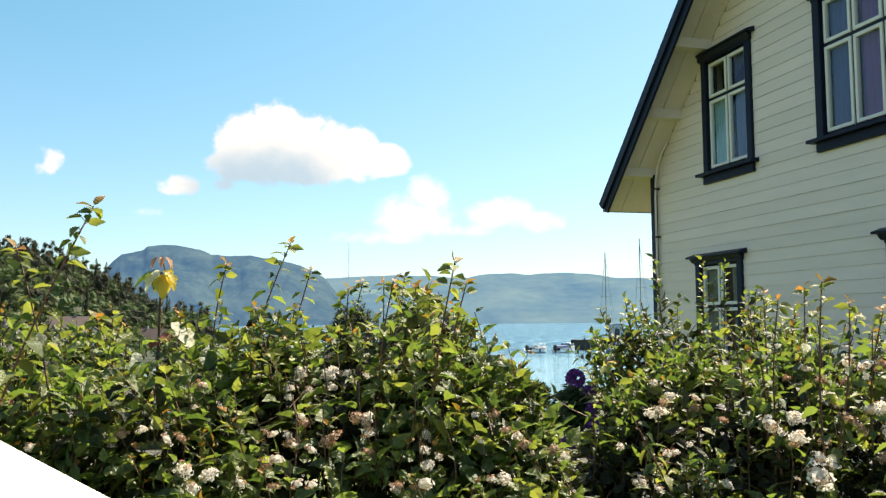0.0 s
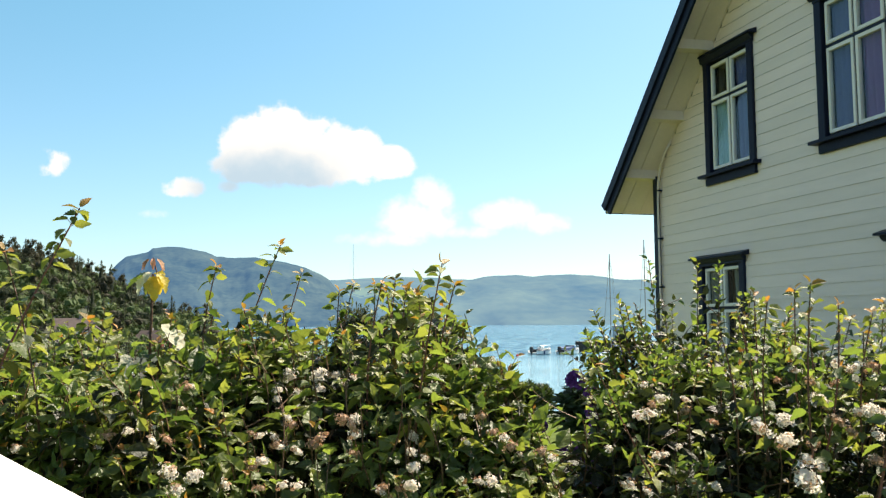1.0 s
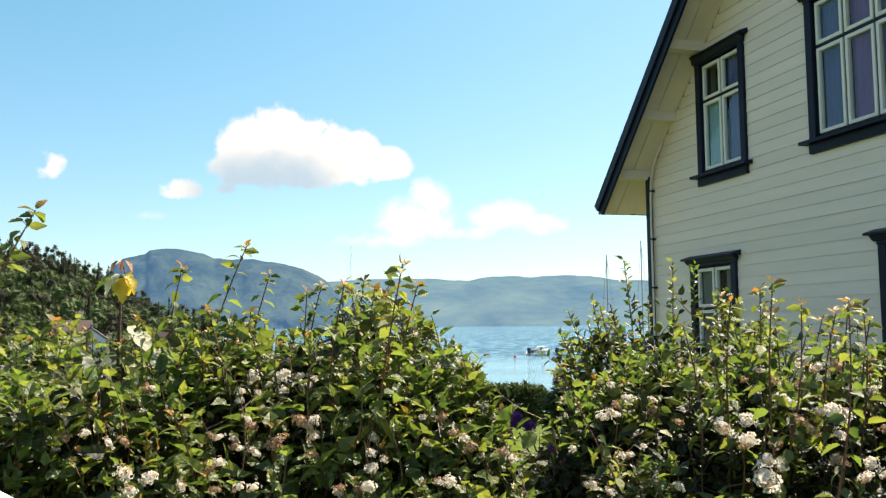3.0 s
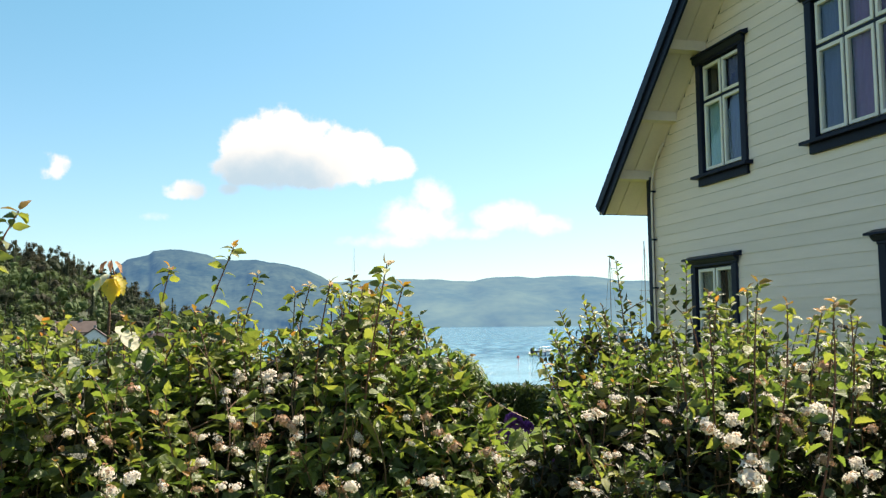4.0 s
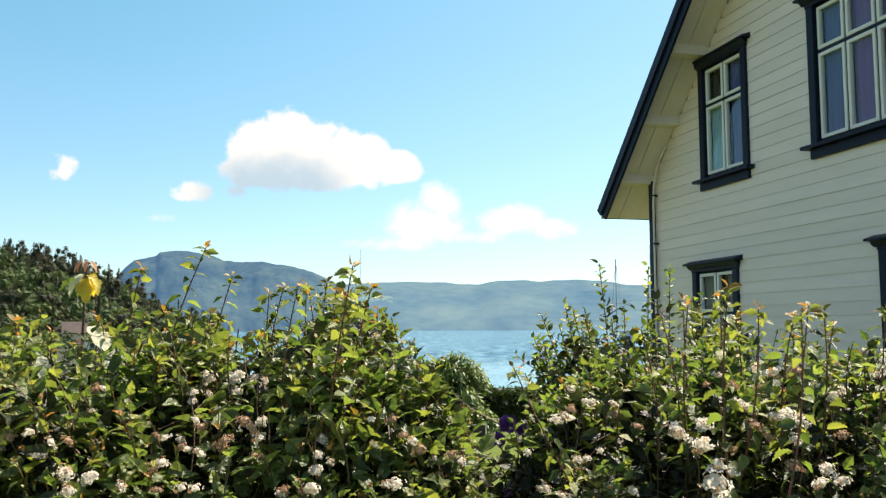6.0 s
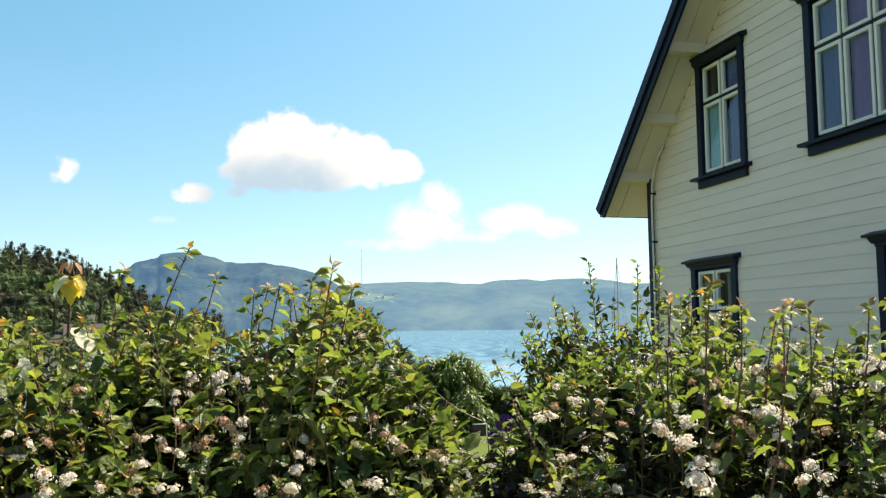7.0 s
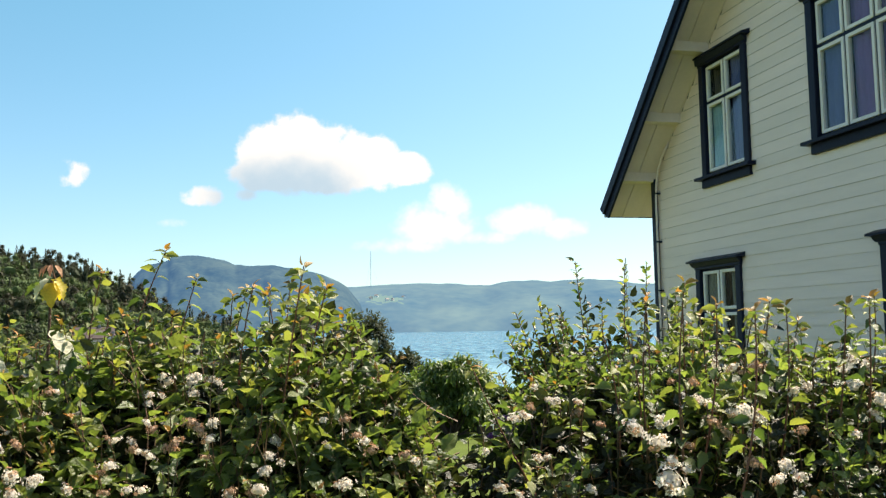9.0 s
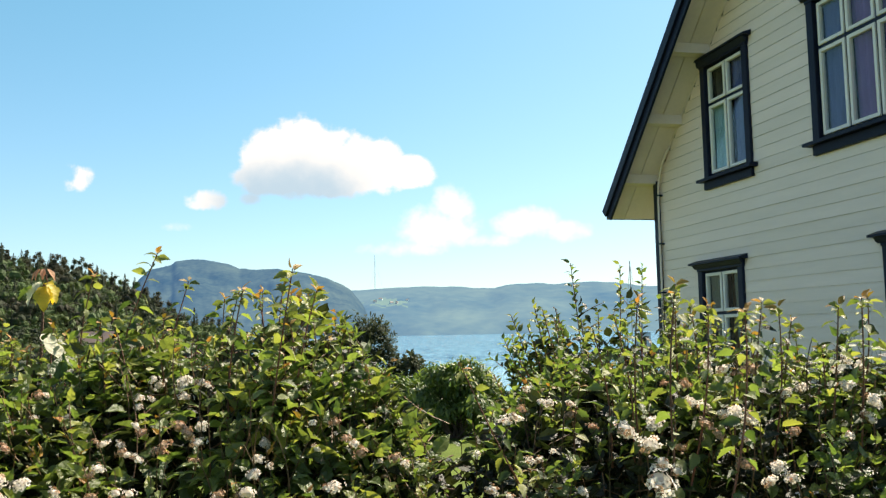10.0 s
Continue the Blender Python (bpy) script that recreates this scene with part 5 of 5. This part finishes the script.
for k in range(8):
    h = Heap()
    thin_stem(h, bent(np.array([-3.2 + 0.62 * k, 0, -0.05]), np.array([-3.15 + 0.62 * k, 0, 0.7]), 0.05, 5), 0.02, 0.008, 0, 6)
    part("stem", h.mesh("stem", [M_BARK], True), None, hedge)

leaf_mound("laurel_bush", (0.08, 17.0, gz(0.08, 17.0)), (1.05, 0.9, 0.95), 3600, 0.110, M_LAUREL, "bushy green laurel with drooping glossy leaves", "bush", LONG, 21, lift=0.56, droop_leaf=0.8, heads=22)
leaf_mound("laurel_bush", (-1.25, 17.5, gz(-1.25, 17.5)), (0.80, 0.7, 0.80), 2000, 0.110, M_LAUREL, "bushy green laurel with drooping glossy leaves", "bush", LONG, 22, lift=0.85, droop_leaf=0.8, heads=16)
leaf_mound("juniper_bush", (-2.95, 30, gz(-2.95, 30)), (0.85, 0.8, 2.0), 1300, 0.16, M_FOREST, "dark bushy juniper above the shore", "bush", LONG, 23, lift=0.85)
leaf_mound("shore_bush", (-1.7, 30, gz(-1.7, 30)), (0.9, 0.8, 1.3), 700, 0.16, M_FOREST, "low dark bush above the shore", "bush", OVATE, 24, lift=0.8)
leaf_mound("shore_bush", (-5.2, 32, gz(-5.2, 32)), (1.2, 0.9, 1.5), 700, 0.16, M_BROAD, "low green bush above the shore", "bush", OVATE, 25, lift=0.8)

h = Heap()
r6 = np.random.default_rng(6)
for _ in range(16000):
    x, y = r6.uniform(-0.8, 1.9), 2.9 + 7.0 * r6.random() ** 1.3
    a, hh, w = r6.uniform(0, 6.28), r6.uniform(0.03, 0.075), r6.uniform(0.0025, 0.005)
    b = np.array([x, y, gz(x, y) - 0.005])
    o, lean = np.array([math.cos(a), math.sin(a), 0]), r6.normal(size=3) * 0.02
    h.add(np.array([b - o * w, b + o * w, b + np.array([lean[0], lean[1], hh])]), [(0, 1, 2)])
tagged(new("grass", h.mesh("grass", [M_GRASS])), "short green lawn grass", "grass", kind="stuff")

planter = thing("planter_box", pose(0.68, 16.6, gz(0.68, 16.6), 0, 0, 12) @ Matrix.Scale(0.8, 4), "small dark wooden planter box with a white rim on the lawn", "planter")
for x0, x1, y0, y1 in ((-0.15, 0.15, -0.15, -0.13), (-0.15, 0.15, 0.13, 0.15), (-0.15, -0.13, -0.13, 0.13), (0.13, 0.15, -0.13, 0.13)):
    part("side_board", boxed(x0, x1, y0, y1, 0, 0.26), M_TIMBER, planter)
part("soil", boxed(-0.13, 0.13, -0.13, 0.13, 0.0, 0.2, 0.0), M_BARK, planter)
part("corner_post", boxed(0.151, 0.175, -0.16, -0.13, 0, 0.29), M_WHITE, planter)
part("rim", boxed(-0.16, 0.16, -0.172, -0.152, 0.25, 0.275), M_WHITE, planter)

# ---- white board in front of the hedge ----
board = thing("white_railing", pose(-0.43, 1.36, 0), "white-painted sloping railing board in full sun", "railing")
SLOPE = -0.515
ends = (-0.45, 0.36)


def z_at(x):
    return 1.648 + SLOPE * x


bm = bmesh.new()
vs = []
for x in ends:
    for y, dz in ((0.0, 0.0), (-0.42, -0.13), (-0.42, -0.17), (0.0, -0.04)):
        vs.append(bm.verts.new((x, y, z_at(x) + dz)))
for i in range(4):
    bm.faces.new((vs[i], vs[(i + 1) % 4], vs[4 + (i + 1) % 4], vs[4 + i]))
bm.faces.new(vs[:4][::-1])
bm.faces.new(vs[4:])
bmesh.ops.recalc_face_normals(bm, faces=bm.faces)
bmesh.ops.bevel(bm, geom=list(bm.edges), offset=0.006, segments=2, affect='EDGES')
part("top_board", bm, M_WHITE, board)
for x in (-0.38, 0.29):
    part("post", boxed(x - 0.035, x + 0.035, -0.25, -0.18, 0, z_at(x) - 0.13, 0.005), M_WHITE, board)
bm = prism(bmesh.new(), [(-0.42, 0.25), (0.33, 0.25), (0.33, 0.32), (-0.42, 0.32)], "y", -0.23, -0.20)
part("rail", bm, M_WHITE, board)

# ---- pier, boats, buoy ----
pier = thing("pier", pose(31.8, 171, SEA), "dark tarred timber pier", "pier")
for i in range(28):
    part("deck_plank", boxed(-7 + i * 0.62, -7 + i * 0.62 + 0.58, -1.8, 1.8, 1.95, 2.05, 0.01), M_TIMBER, pier)
for y in (-1.75, 1.65):
    part("beam", boxed(-7, 10.3, y, y + 0.12, 1.35, 1.93, 0.02), M_TIMBER, pier)
for i in range(9):
    for y in (-1.5, 1.5):
        part("pile", tube(bmesh.new(), [(-6.7 + i * 2.1, y, -3), (-6.7 + i * 2.1, y, 2.12)], 0.16, 8), M_TIMBER, pier)
for i in range(16):
    part("fender_board", boxed(-6.9 + i * 1.05, -6.9 + i * 1.05 + 1.02, -1.86, -1.78, 0.1, 1.34, 0.01), M_TIMBER, pier)
for x in (-4.8, -0.5):
    part("bollard", tube(bmesh.new(), [(x, -1.4, 2.0), (x, -1.4, 2.45)], 0.12, 8), M_TIMBER, pier)


def motorboat(m, cover):
    b = thing("motorboat", m, "small white motorboat moored on the water", "boat", "moored motorboats")
    bm = bmesh.new()
    rings = []
    for x, half, keel, gun in ((-2.2, 0.85, -0.25, 0.62), (-1.0, 0.98, -0.3, 0.62), (0.6, 0.92, -0.3, 0.70), (1.7, 0.55, -0.18, 0.82), (2.5, 0.06, 0.25, 0.95)):
        rings.append([bm.verts.new(p) for p in ((x, -half, gun), (x, -half * 0.9, 0.1), (x, 0, keel), (x, half * 0.9, 0.1), (x, half, gun), (x, half * 0.86, gun), (x, half * 0.8, 0.32), (x, -half * 0.8, 0.32), (x, -half * 0.86, gun))])
    for a, c in zip(rings, rings[1:]):
        for k in range(9):
            bm.faces.new((a[k], a[(k + 1) % 9], c[(k + 1) % 9], c[k]))
    bm.faces.new(rings[0][::-1])
    bm.faces.new(rings[-1])
    bmesh.ops.recalc_face_normals(bm, faces=bm.faces)
    part("hull", bm, M_PLASTIC, b, "white fibreglass hull")
    part("foredeck", prism(bmesh.new(), [(0.5, -0.85), (1.7, -0.5), (2.45, 0.0), (1.7, 0.5), (0.5, 0.85)], "z", 0.74, 0.80), M_PLASTIC, b)
    part("windscreen", prism(bmesh.new(), [(0.35, 0.78), (0.55, 0.78), (0.2, 1.28), (0.1, 1.28)], "y", -0.75, 0.75), M_GLASS if not cover else M_BLUECOVER, b)
    part("console", boxed(-0.3, 0.25, -0.5, 0.5, 0.35, 1.0, 0.05), M_PLASTIC, b)
    part("seat", boxed(-1.5, -1.0, -0.7, 0.7, 0.35, 0.75, 0.05), M_BLACK, b)
    part("outboard_motor", boxed(-2.65, -2.2, -0.22, 0.22, 0.35, 1.15, 0.08), M_BLACK, b, "black outboard motor")
    part("motor_leg", boxed(-2.5, -2.3, -0.07, 0.07, -0.5, 0.4, 0.02), M_BLACK, b)
    part("rubbing_strake", tube(bmesh.new(), [(-2.2, -0.87, 0.55), (-1.0, -1.0, 0.55), (0.6, -0.94, 0.62), (1.7, -0.57, 0.74), (2.52, 0, 0.88)], 0.035, 6), M_BLACK, b)
    part("steering_wheel", tube(bmesh.new(), [(-0.36, 0.16 * math.cos(k * 0.7854), 0.98 + 0.16 * math.sin(k * 0.7854)) for k in range(9)], 0.02, 4), M_BLACK, b)
    for y in (-0.93, 0.93):
        part("fender", tube(bmesh.new(), [(-0.6, y * 1.1, 0.05), (-0.6, y * 1.1, 0.15), (-0.6, y * 1.1, 0.5), (-0.6, y * 1.1, 0.58)], [0.03, 0.12, 0.12, 0.03], 8), M_BLUECOVER, b)
    part("bow_rail", tube(bmesh.new(), [(0.7, -0.82, 0.80), (0.8, -0.80, 1.18), (1.7, -0.50, 1.24), (2.4, 0.0, 1.28), (1.7, 0.50, 1.24), (0.8, 0.80, 1.18), (0.7, 0.82, 0.80)], 0.025, 5), M_ALU, b, "thin steel bow rail")
    if cover:
        part("tarpaulin", prism(bmesh.new(), [(-1.9, 0.65), (0.3, 0.68), (0.2, 1.1), (-1.6, 0.95)], "y", -0.8, 0.8), M_BLUECOVER, b)
    return b


motorboat(pose(16.9, 161, SEA, 0, 0, 50) @ Matrix.Scale(1.25, 4), False)
motorboat(pose(22.0, 161, SEA, 0, 0, 48) @ Matrix.Scale(1.25, 4), True)


def sailboat(x, y, top, turn):
    s = thing("sailboat", pose(x, y, SEA, 0, 0, turn), "moored sailing boat with a bare mast", "boat", "moored sailing boats")
    bm = bmesh.new()
    rings = []
    for u, half, keel, gun in ((-4.5, 1.0, 0.0, 1.0), (-2, 1.45, -0.5, 1.05), (1, 1.4, -0.5, 1.15), (3.4, 0.7, -0.1, 1.3), (4.8, 0.05, 0.8, 1.4)):
        rings.append([bm.verts.new(p) for p in ((u, -half, gun), (u, -half * 0.85, 0.2), (u, 0, keel), (u, half * 0.85, 0.2), (u, half, gun))])
    for a, c in zip(rings, rings[1:]):
        for k in range(5):
            bm.faces.new((a[k], a[(k + 1) % 5], c[(k + 1) % 5], c[k]))
    bm.faces.new(rings[0][::-1])
    bm.faces.new(rings[-1])
    bmesh.ops.recalc_face_normals(bm, faces=bm.faces)
    part("hull", bm, M_PLASTIC, s)
    part("cabin", boxed(-1.2, 2.2, -0.85, 0.85, 1.0, 1.65, 0.12), M_PLASTIC, s)
    part("sprayhood", boxed(-2.2, -1.0, -0.95, 0.95, 1.2, 2.3, 0.2), M_BLUECOVER, s)
    part("mast", tube(bmesh.new(), [(0.8, 0, 1.2), (0.8, 0, top - SEA)], 0.065, 8), M_MAST, s)
    part("boom", tube(bmesh.new(), [(0.7, 0, 2.6), (-3.2, 0, 2.6)], 0.13, 8), M_BLUECOVER, s)
    for end in ((4.7, 0, 1.4), (-4.4, 0, 1.1), (0.7, 1.3, 1.1), (0.7, -1.3, 1.1)):
        part("stay", tube(bmesh.new(), [end, (0.8, 0, top - SEA - 0.3)], 0.014, 4), M_MAST, s)
    part("spreader", tube(bmesh.new(), [(0.8, -0.8, (top - SEA) * 0.6), (0.8, 0.8, (top - SEA) * 0.6)], 0.03, 5), M_MAST, s)
    return s


sailboat(22.4, 120, 11.0, 100)
sailboat(27.1, 120, 12.9, 96)
bm = bmesh.new()
bmesh.ops.create_uvsphere(bm, u_segments=12, v_segments=8, radius=0.24)
bmesh.ops.scale(bm, vec=(1, 1, 1.15), verts=bm.verts)
buoy = thing("mooring_buoy", pose(11.9, 152, SEA + 0.1), "red mooring buoy floating on the water", "buoy")
part("float", bm, M_RED, buoy, smooth=True)
part("ring", tube(bmesh.new(), [(0, 0, 0.3), (0, 0, 0.55)], 0.05, 6), M_BLACK, buoy)

# ---- wooded shore ----
forest = Heap()
rf = np.random.default_rng(31)


def tuft(heap, q, d, size, slot):
    """One small spray of leaves or needles."""
    u = unit(np.cross(d, rf.normal(size=3)))
    w = np.cross(d, u)
    k = rf.uniform(0.5, 1.1, size=4)
    heap.add(np.array([q - u * size * k[0], q + w * size * 0.8 * k[1], q + u * size * k[2], q - w * size * 0.8 * k[3] + d * size * 0.3]), [(0, 1, 2), (0, 2, 3)], slot)


def spruce(heap, p, high, slot=0):
    """A pointed crown of drooping sprays round a straight trunk."""
    wide = high * rf.uniform(0.15, 0.24)
    thin_stem(heap, np.array([p, p + [0, 0, high * 0.98]]), 0.12, 0.03, 2, 4)
    ring = [p + [0.62 * wide * math.cos(k * 1.05), 0.62 * wide * math.sin(k * 1.05), high * 0.14] for k in range(6)] + [p + [0, 0, high * 0.9]]
    heap.add(np.array(ring), [(k, (k + 1) % 6, 6) for k in range(6)], slot)
    lop = rf.uniform(0, 6.28)
    for j in range(400):
        f = 0.1 + 0.9 * rf.random() ** 1.25
        a = rf.uniform(0, 6.28)
        r = (wide * (1 - f) ** 0.85 * (0.8 + 0.3 * math.sin(f * 46 + a)) * (1 + 0.22 * math.cos(a - lop)) + 0.07) * rf.uniform(0.55, 1.15)
        o = np.array([math.cos(a), math.sin(a), 0.0])
        tuft(heap, p + o * r + np.array([0, 0, high * f - 0.25 * r]), unit(o * 0.7 + np.array([0, 0, 0.7]) + rf.normal(size=3) * 0.3), rf.uniform(0.08, 0.20) * high / 9, slot)




def broadleaf(heap, p, high, slot=1, tall=False):
    """An uneven crown of leafy lobes; tall: narrower towards the top, as an old pine."""
    thin_stem(heap, np.array([p, p + [rf.normal() * 0.3, rf.normal() * 0.3, high * 0.7]]), 0.16, 0.05, 2, 4)
    for j in range(8):
        up = rf.uniform(0.34, 0.86) if not tall else 0.36 + 0.58 * (j + rf.random()) / 8
        lean = 0.19 if not tall else 0.16 * (1.15 - up)
        c = np.array([rf.normal() * lean, rf.normal() * lean, up]) * high
        r = high * (rf.uniform(0.12, 0.21) if not tall else rf.uniform(0.07, 0.12) * (1.6 - up))
        heap.add(p + c + ICO_V * (r * rf.uniform(0.35, 0.80, size=(len(ICO_V), 1))), ICO_F, slot)
        for _ in range(90):
            d = unit(rf.normal(size=3) + np.array([0, -0.15, 0.2]))
            tuft(heap, p + c + d * r * rf.uniform(0.55, 1.22) * np.array([1, 1, 0.85]), unit(d + rf.normal(size=3) * 0.55), rf.uniform(0.07, 0.17) * high / 8, slot)


for _ in range(600):
    a, y = rf.uniform(-0.60, -0.26), 112 + 168 * rf.random() ** 0.75
    x = a * y
    z = gz(x, y)
    if z < SEA + 0.4 or any(math.hypot(x - cx, y - cy) < 5.5 for cx, cy in ((-56, 140), (-62, 147), (-49.5, 150))):
        continue
    p = np.array([x, y, z - 0.2])
    pick = rf.random()
    if y < 152:
        broadleaf(forest, p, rf.uniform(1.6, 3.2) if a > -0.50 else rf.uniform(3.0, 5.0), 1 if pick < 0.6 else 4)
    elif y > 205:
        if pick < 0.35:
            spruce(forest, p, rf.uniform(6.0, 11.0))
        elif pick < 0.72:
            broadleaf(forest, p, rf.uniform(7.0, 11.5), 3 if pick < 0.6 else 0, True)
        else:
            broadleaf(forest, p, rf.uniform(5.5, 9.0), 0 if pick < 0.86 else 1)
    elif pick < 0.2:
        spruce(forest, p, rf.uniform(5.0, 9.0))
    else:
        broadleaf(forest, p, rf.uniform(5.0, 8.5), 0 if pick < 0.35 else 3 if pick < 0.5 else 1 if pick < 0.8 else 4)
for _ in range(170):
    a, y = rf.uniform(-0.60, -0.27), rf.uniform(116, 165)
    z = gz(a * y, y)
    if z > SEA + 0.3 and all(math.hypot(a * y - cx, y - cy) > 5.0 for cx, cy in ((-56, 140), (-62, 147), (-49.5, 150))):
        broadleaf(forest, np.array([a * y, y, z - 0.3]), rf.uniform(1.6, 2.6) if y < 140 else rf.uniform(2.6, 4.5), (0, 1, 1, 4)[_ % 4])
tagged(new("forest", forest.mesh("forest", [M_FOREST, M_BROAD, M_BARK, M_PINE, M_BIRCH])), "dark mixed spruce and broadleaf wood on the hillside", "woods", kind="stuff")


def single_tree(kind, x, y, high, label):
    t = thing(kind, pose(x, y, gz(x, y)), label, "tree")
    heap, trunk = Heap(), Heap()
    thin_stem(trunk, bent(np.zeros(3), np.array([0, 0, high * 0.9]), 0.01, 6), 0.18, 0.03, 0, 7)
    for k in range(6):
        a = k * 1.1
        b = np.array([0, 0, high * (0.3 + 0.09 * k)])
        thin_stem(trunk, bent(b, b + high * 0.16 * np.array([math.cos(a), math.sin(a), 0.5]), 0.05, 4), 0.05, 0.015, 0, 5)
    part("trunk", trunk.mesh("trunk", [M_BARK], True), None, t)
    (spruce if kind == "spruce_tree" else broadleaf)(heap, np.zeros(3), high)
    part("crown", heap.mesh("crown", [M_FOREST, M_BROAD, M_BARK]), None, t)
    return t


for x, y, high in ((-62, 198, 11), (-66, 203, 9), (-58, 205, 8), (-72, 200, 10)):
    single_tree("spruce_tree", x, y, high, "tall dark spruce on the shore")
for x, y, high in ((-60, 192, 7), (-55, 200, 6.5), (-68, 195, 7)):
    single_tree("broadleaf_tree", x, y, high, "round green broadleaf tree on the shore")


def cottage(x, y, z, turn, wall, label):
    c = thing("cottage", pose(x, y, z, 0, 0, turn) @ Matrix.Scale(0.72, 4), label, "house", "cottages on the shore")
    part("wall", prism(bmesh.new(), [(-3, -2), (3, -2), (3, 2.4), (0, 4.6), (-3, 2.4)], "y", -4, 4), wall, c)
    for s in (1, -1):
        part("roof", prism(bmesh.new(), [(s * 3.5, 2.15), (0, 4.72), (0, 4.95), (s * 3.6, 2.35)], "y", -4.4, 4.4), M_BROWNROOF, c)
    part("chimney", boxed(-0.3, 0.3, 0.8, 1.4, 4.4, 5.5, 0.03), M_STONE, c)
    for u in (-1.5, 1.5):
        w = part("window", boxed(u - 0.6, u + 0.6, -4.06, -4.0, 0.7, 1.9, 0.02), M_SASH, c)
        part("pane", boxed(u - 0.48, u + 0.48, -4.075, -4.062, 0.82, 1.78, 0.0), M_BLACK, w)
    return c


cottage(-56, 140, gz(-56, 140) - 0.1, 20, M_WHITE, "white cottage with a brown tiled roof")
cottage(-62, 147, gz(-62, 147) - 0.1, -65, M_SOFFIT, "pale cottage with a brown tiled roof")
cottage(-49.5, 150, gz(-49.5, 150) - 0.1, 70, M_REDWOOD, "red boathouse with a brown tiled roof")


def farmhouse(across, slope, turn, wall):
    """A far house on the hillside, at a direction and a slope seen from the garden."""
    i = int(round((across + 0.9) / 1.85 * 299))
    rows_ = [hills.data.vertices[j * 300 + i].co for j in range(60)]
    spot = min(rows_, key=lambda c: abs((c.z - 1.68) / c.y - slope))
    f = thing("farmhouse", pose(spot.x, spot.y, spot.z - 1.0, 0, 0, turn), "small pale farmhouse on the far hillside", "house", "farmhouses across the fjord")
    part("wall", prism(bmesh.new(), [(-4, -3), (4, -3), (4, 5), (0, 8.5), (-4, 5)], "y", -6, 6), wall, f)
    for s in (1, -1):
        part("roof", prism(bmesh.new(), [(s * 4.6, 4.7), (0, 8.7), (0, 9.1), (s * 4.7, 5.1)], "y", -6.4, 6.4), M_STONE, f)


for k, (a, slope) in enumerate([(-0.1096, 0.0364), (-0.0999, 0.0382), (-0.0916, 0.0336), (-0.0806, 0.0347), (-0.0697, 0.0365)]):
    farmhouse(a, slope, 35 + 47 * k, M_WHITE if k % 3 else M_SOFFIT)

mast_row = min((hills.data.vertices[59 * 300 + i].co for i in range(300)), key=lambda c: abs(c.x / c.y + 0.1086))
mast = thing("radio_mast", pose(mast_row.x, mast_row.y, mast_row.z - 2), "tall thin grey radio mast on the far ridge", "mast")
for a in range(3):
    o = Vector((1.6 * math.cos(a * 2.094), 1.6 * math.sin(a * 2.094), 0))
    part("leg", tube(bmesh.new(), [o, o * 0.5 + Vector((0, 0, 140))], 0.35, 4), M_ALU, mast)
    part("guy_wire", tube(bmesh.new(), [o * 22 + Vector((0, 0, -6)), Vector((0, 0, 110))], 0.12, 4), M_ALU, mast)
for z in range(6, 138, 11):
    part("brace", tube(bmesh.new(), [(1.5 - z * 0.005, 0, z), (-0.7, 1.1, z + 9)], 0.2, 4), M_ALU, mast)

# grey shed on the pier
shed = thing("pier_shed", pose(33.3, 171, SEA + 2.05), "small pale grey shed standing on the pier", "shed")
part("wall", boxed(-1.3, 1.3, -1.3, 1.3, 0, 2.85, 0.03), M_SHED, shed)
part("roof", prism(bmesh.new(), [(-1.45, 2.83), (1.45, 2.83), (1.45, 2.93), (0, 3.05), (-1.45, 2.93)], "y", -1.45, 1.45), M_STONE, shed)
part("door", boxed(-0.45, 0.45, -1.36, -1.302, 0.02, 2.05, 0.01), M_TIMBER, shed)
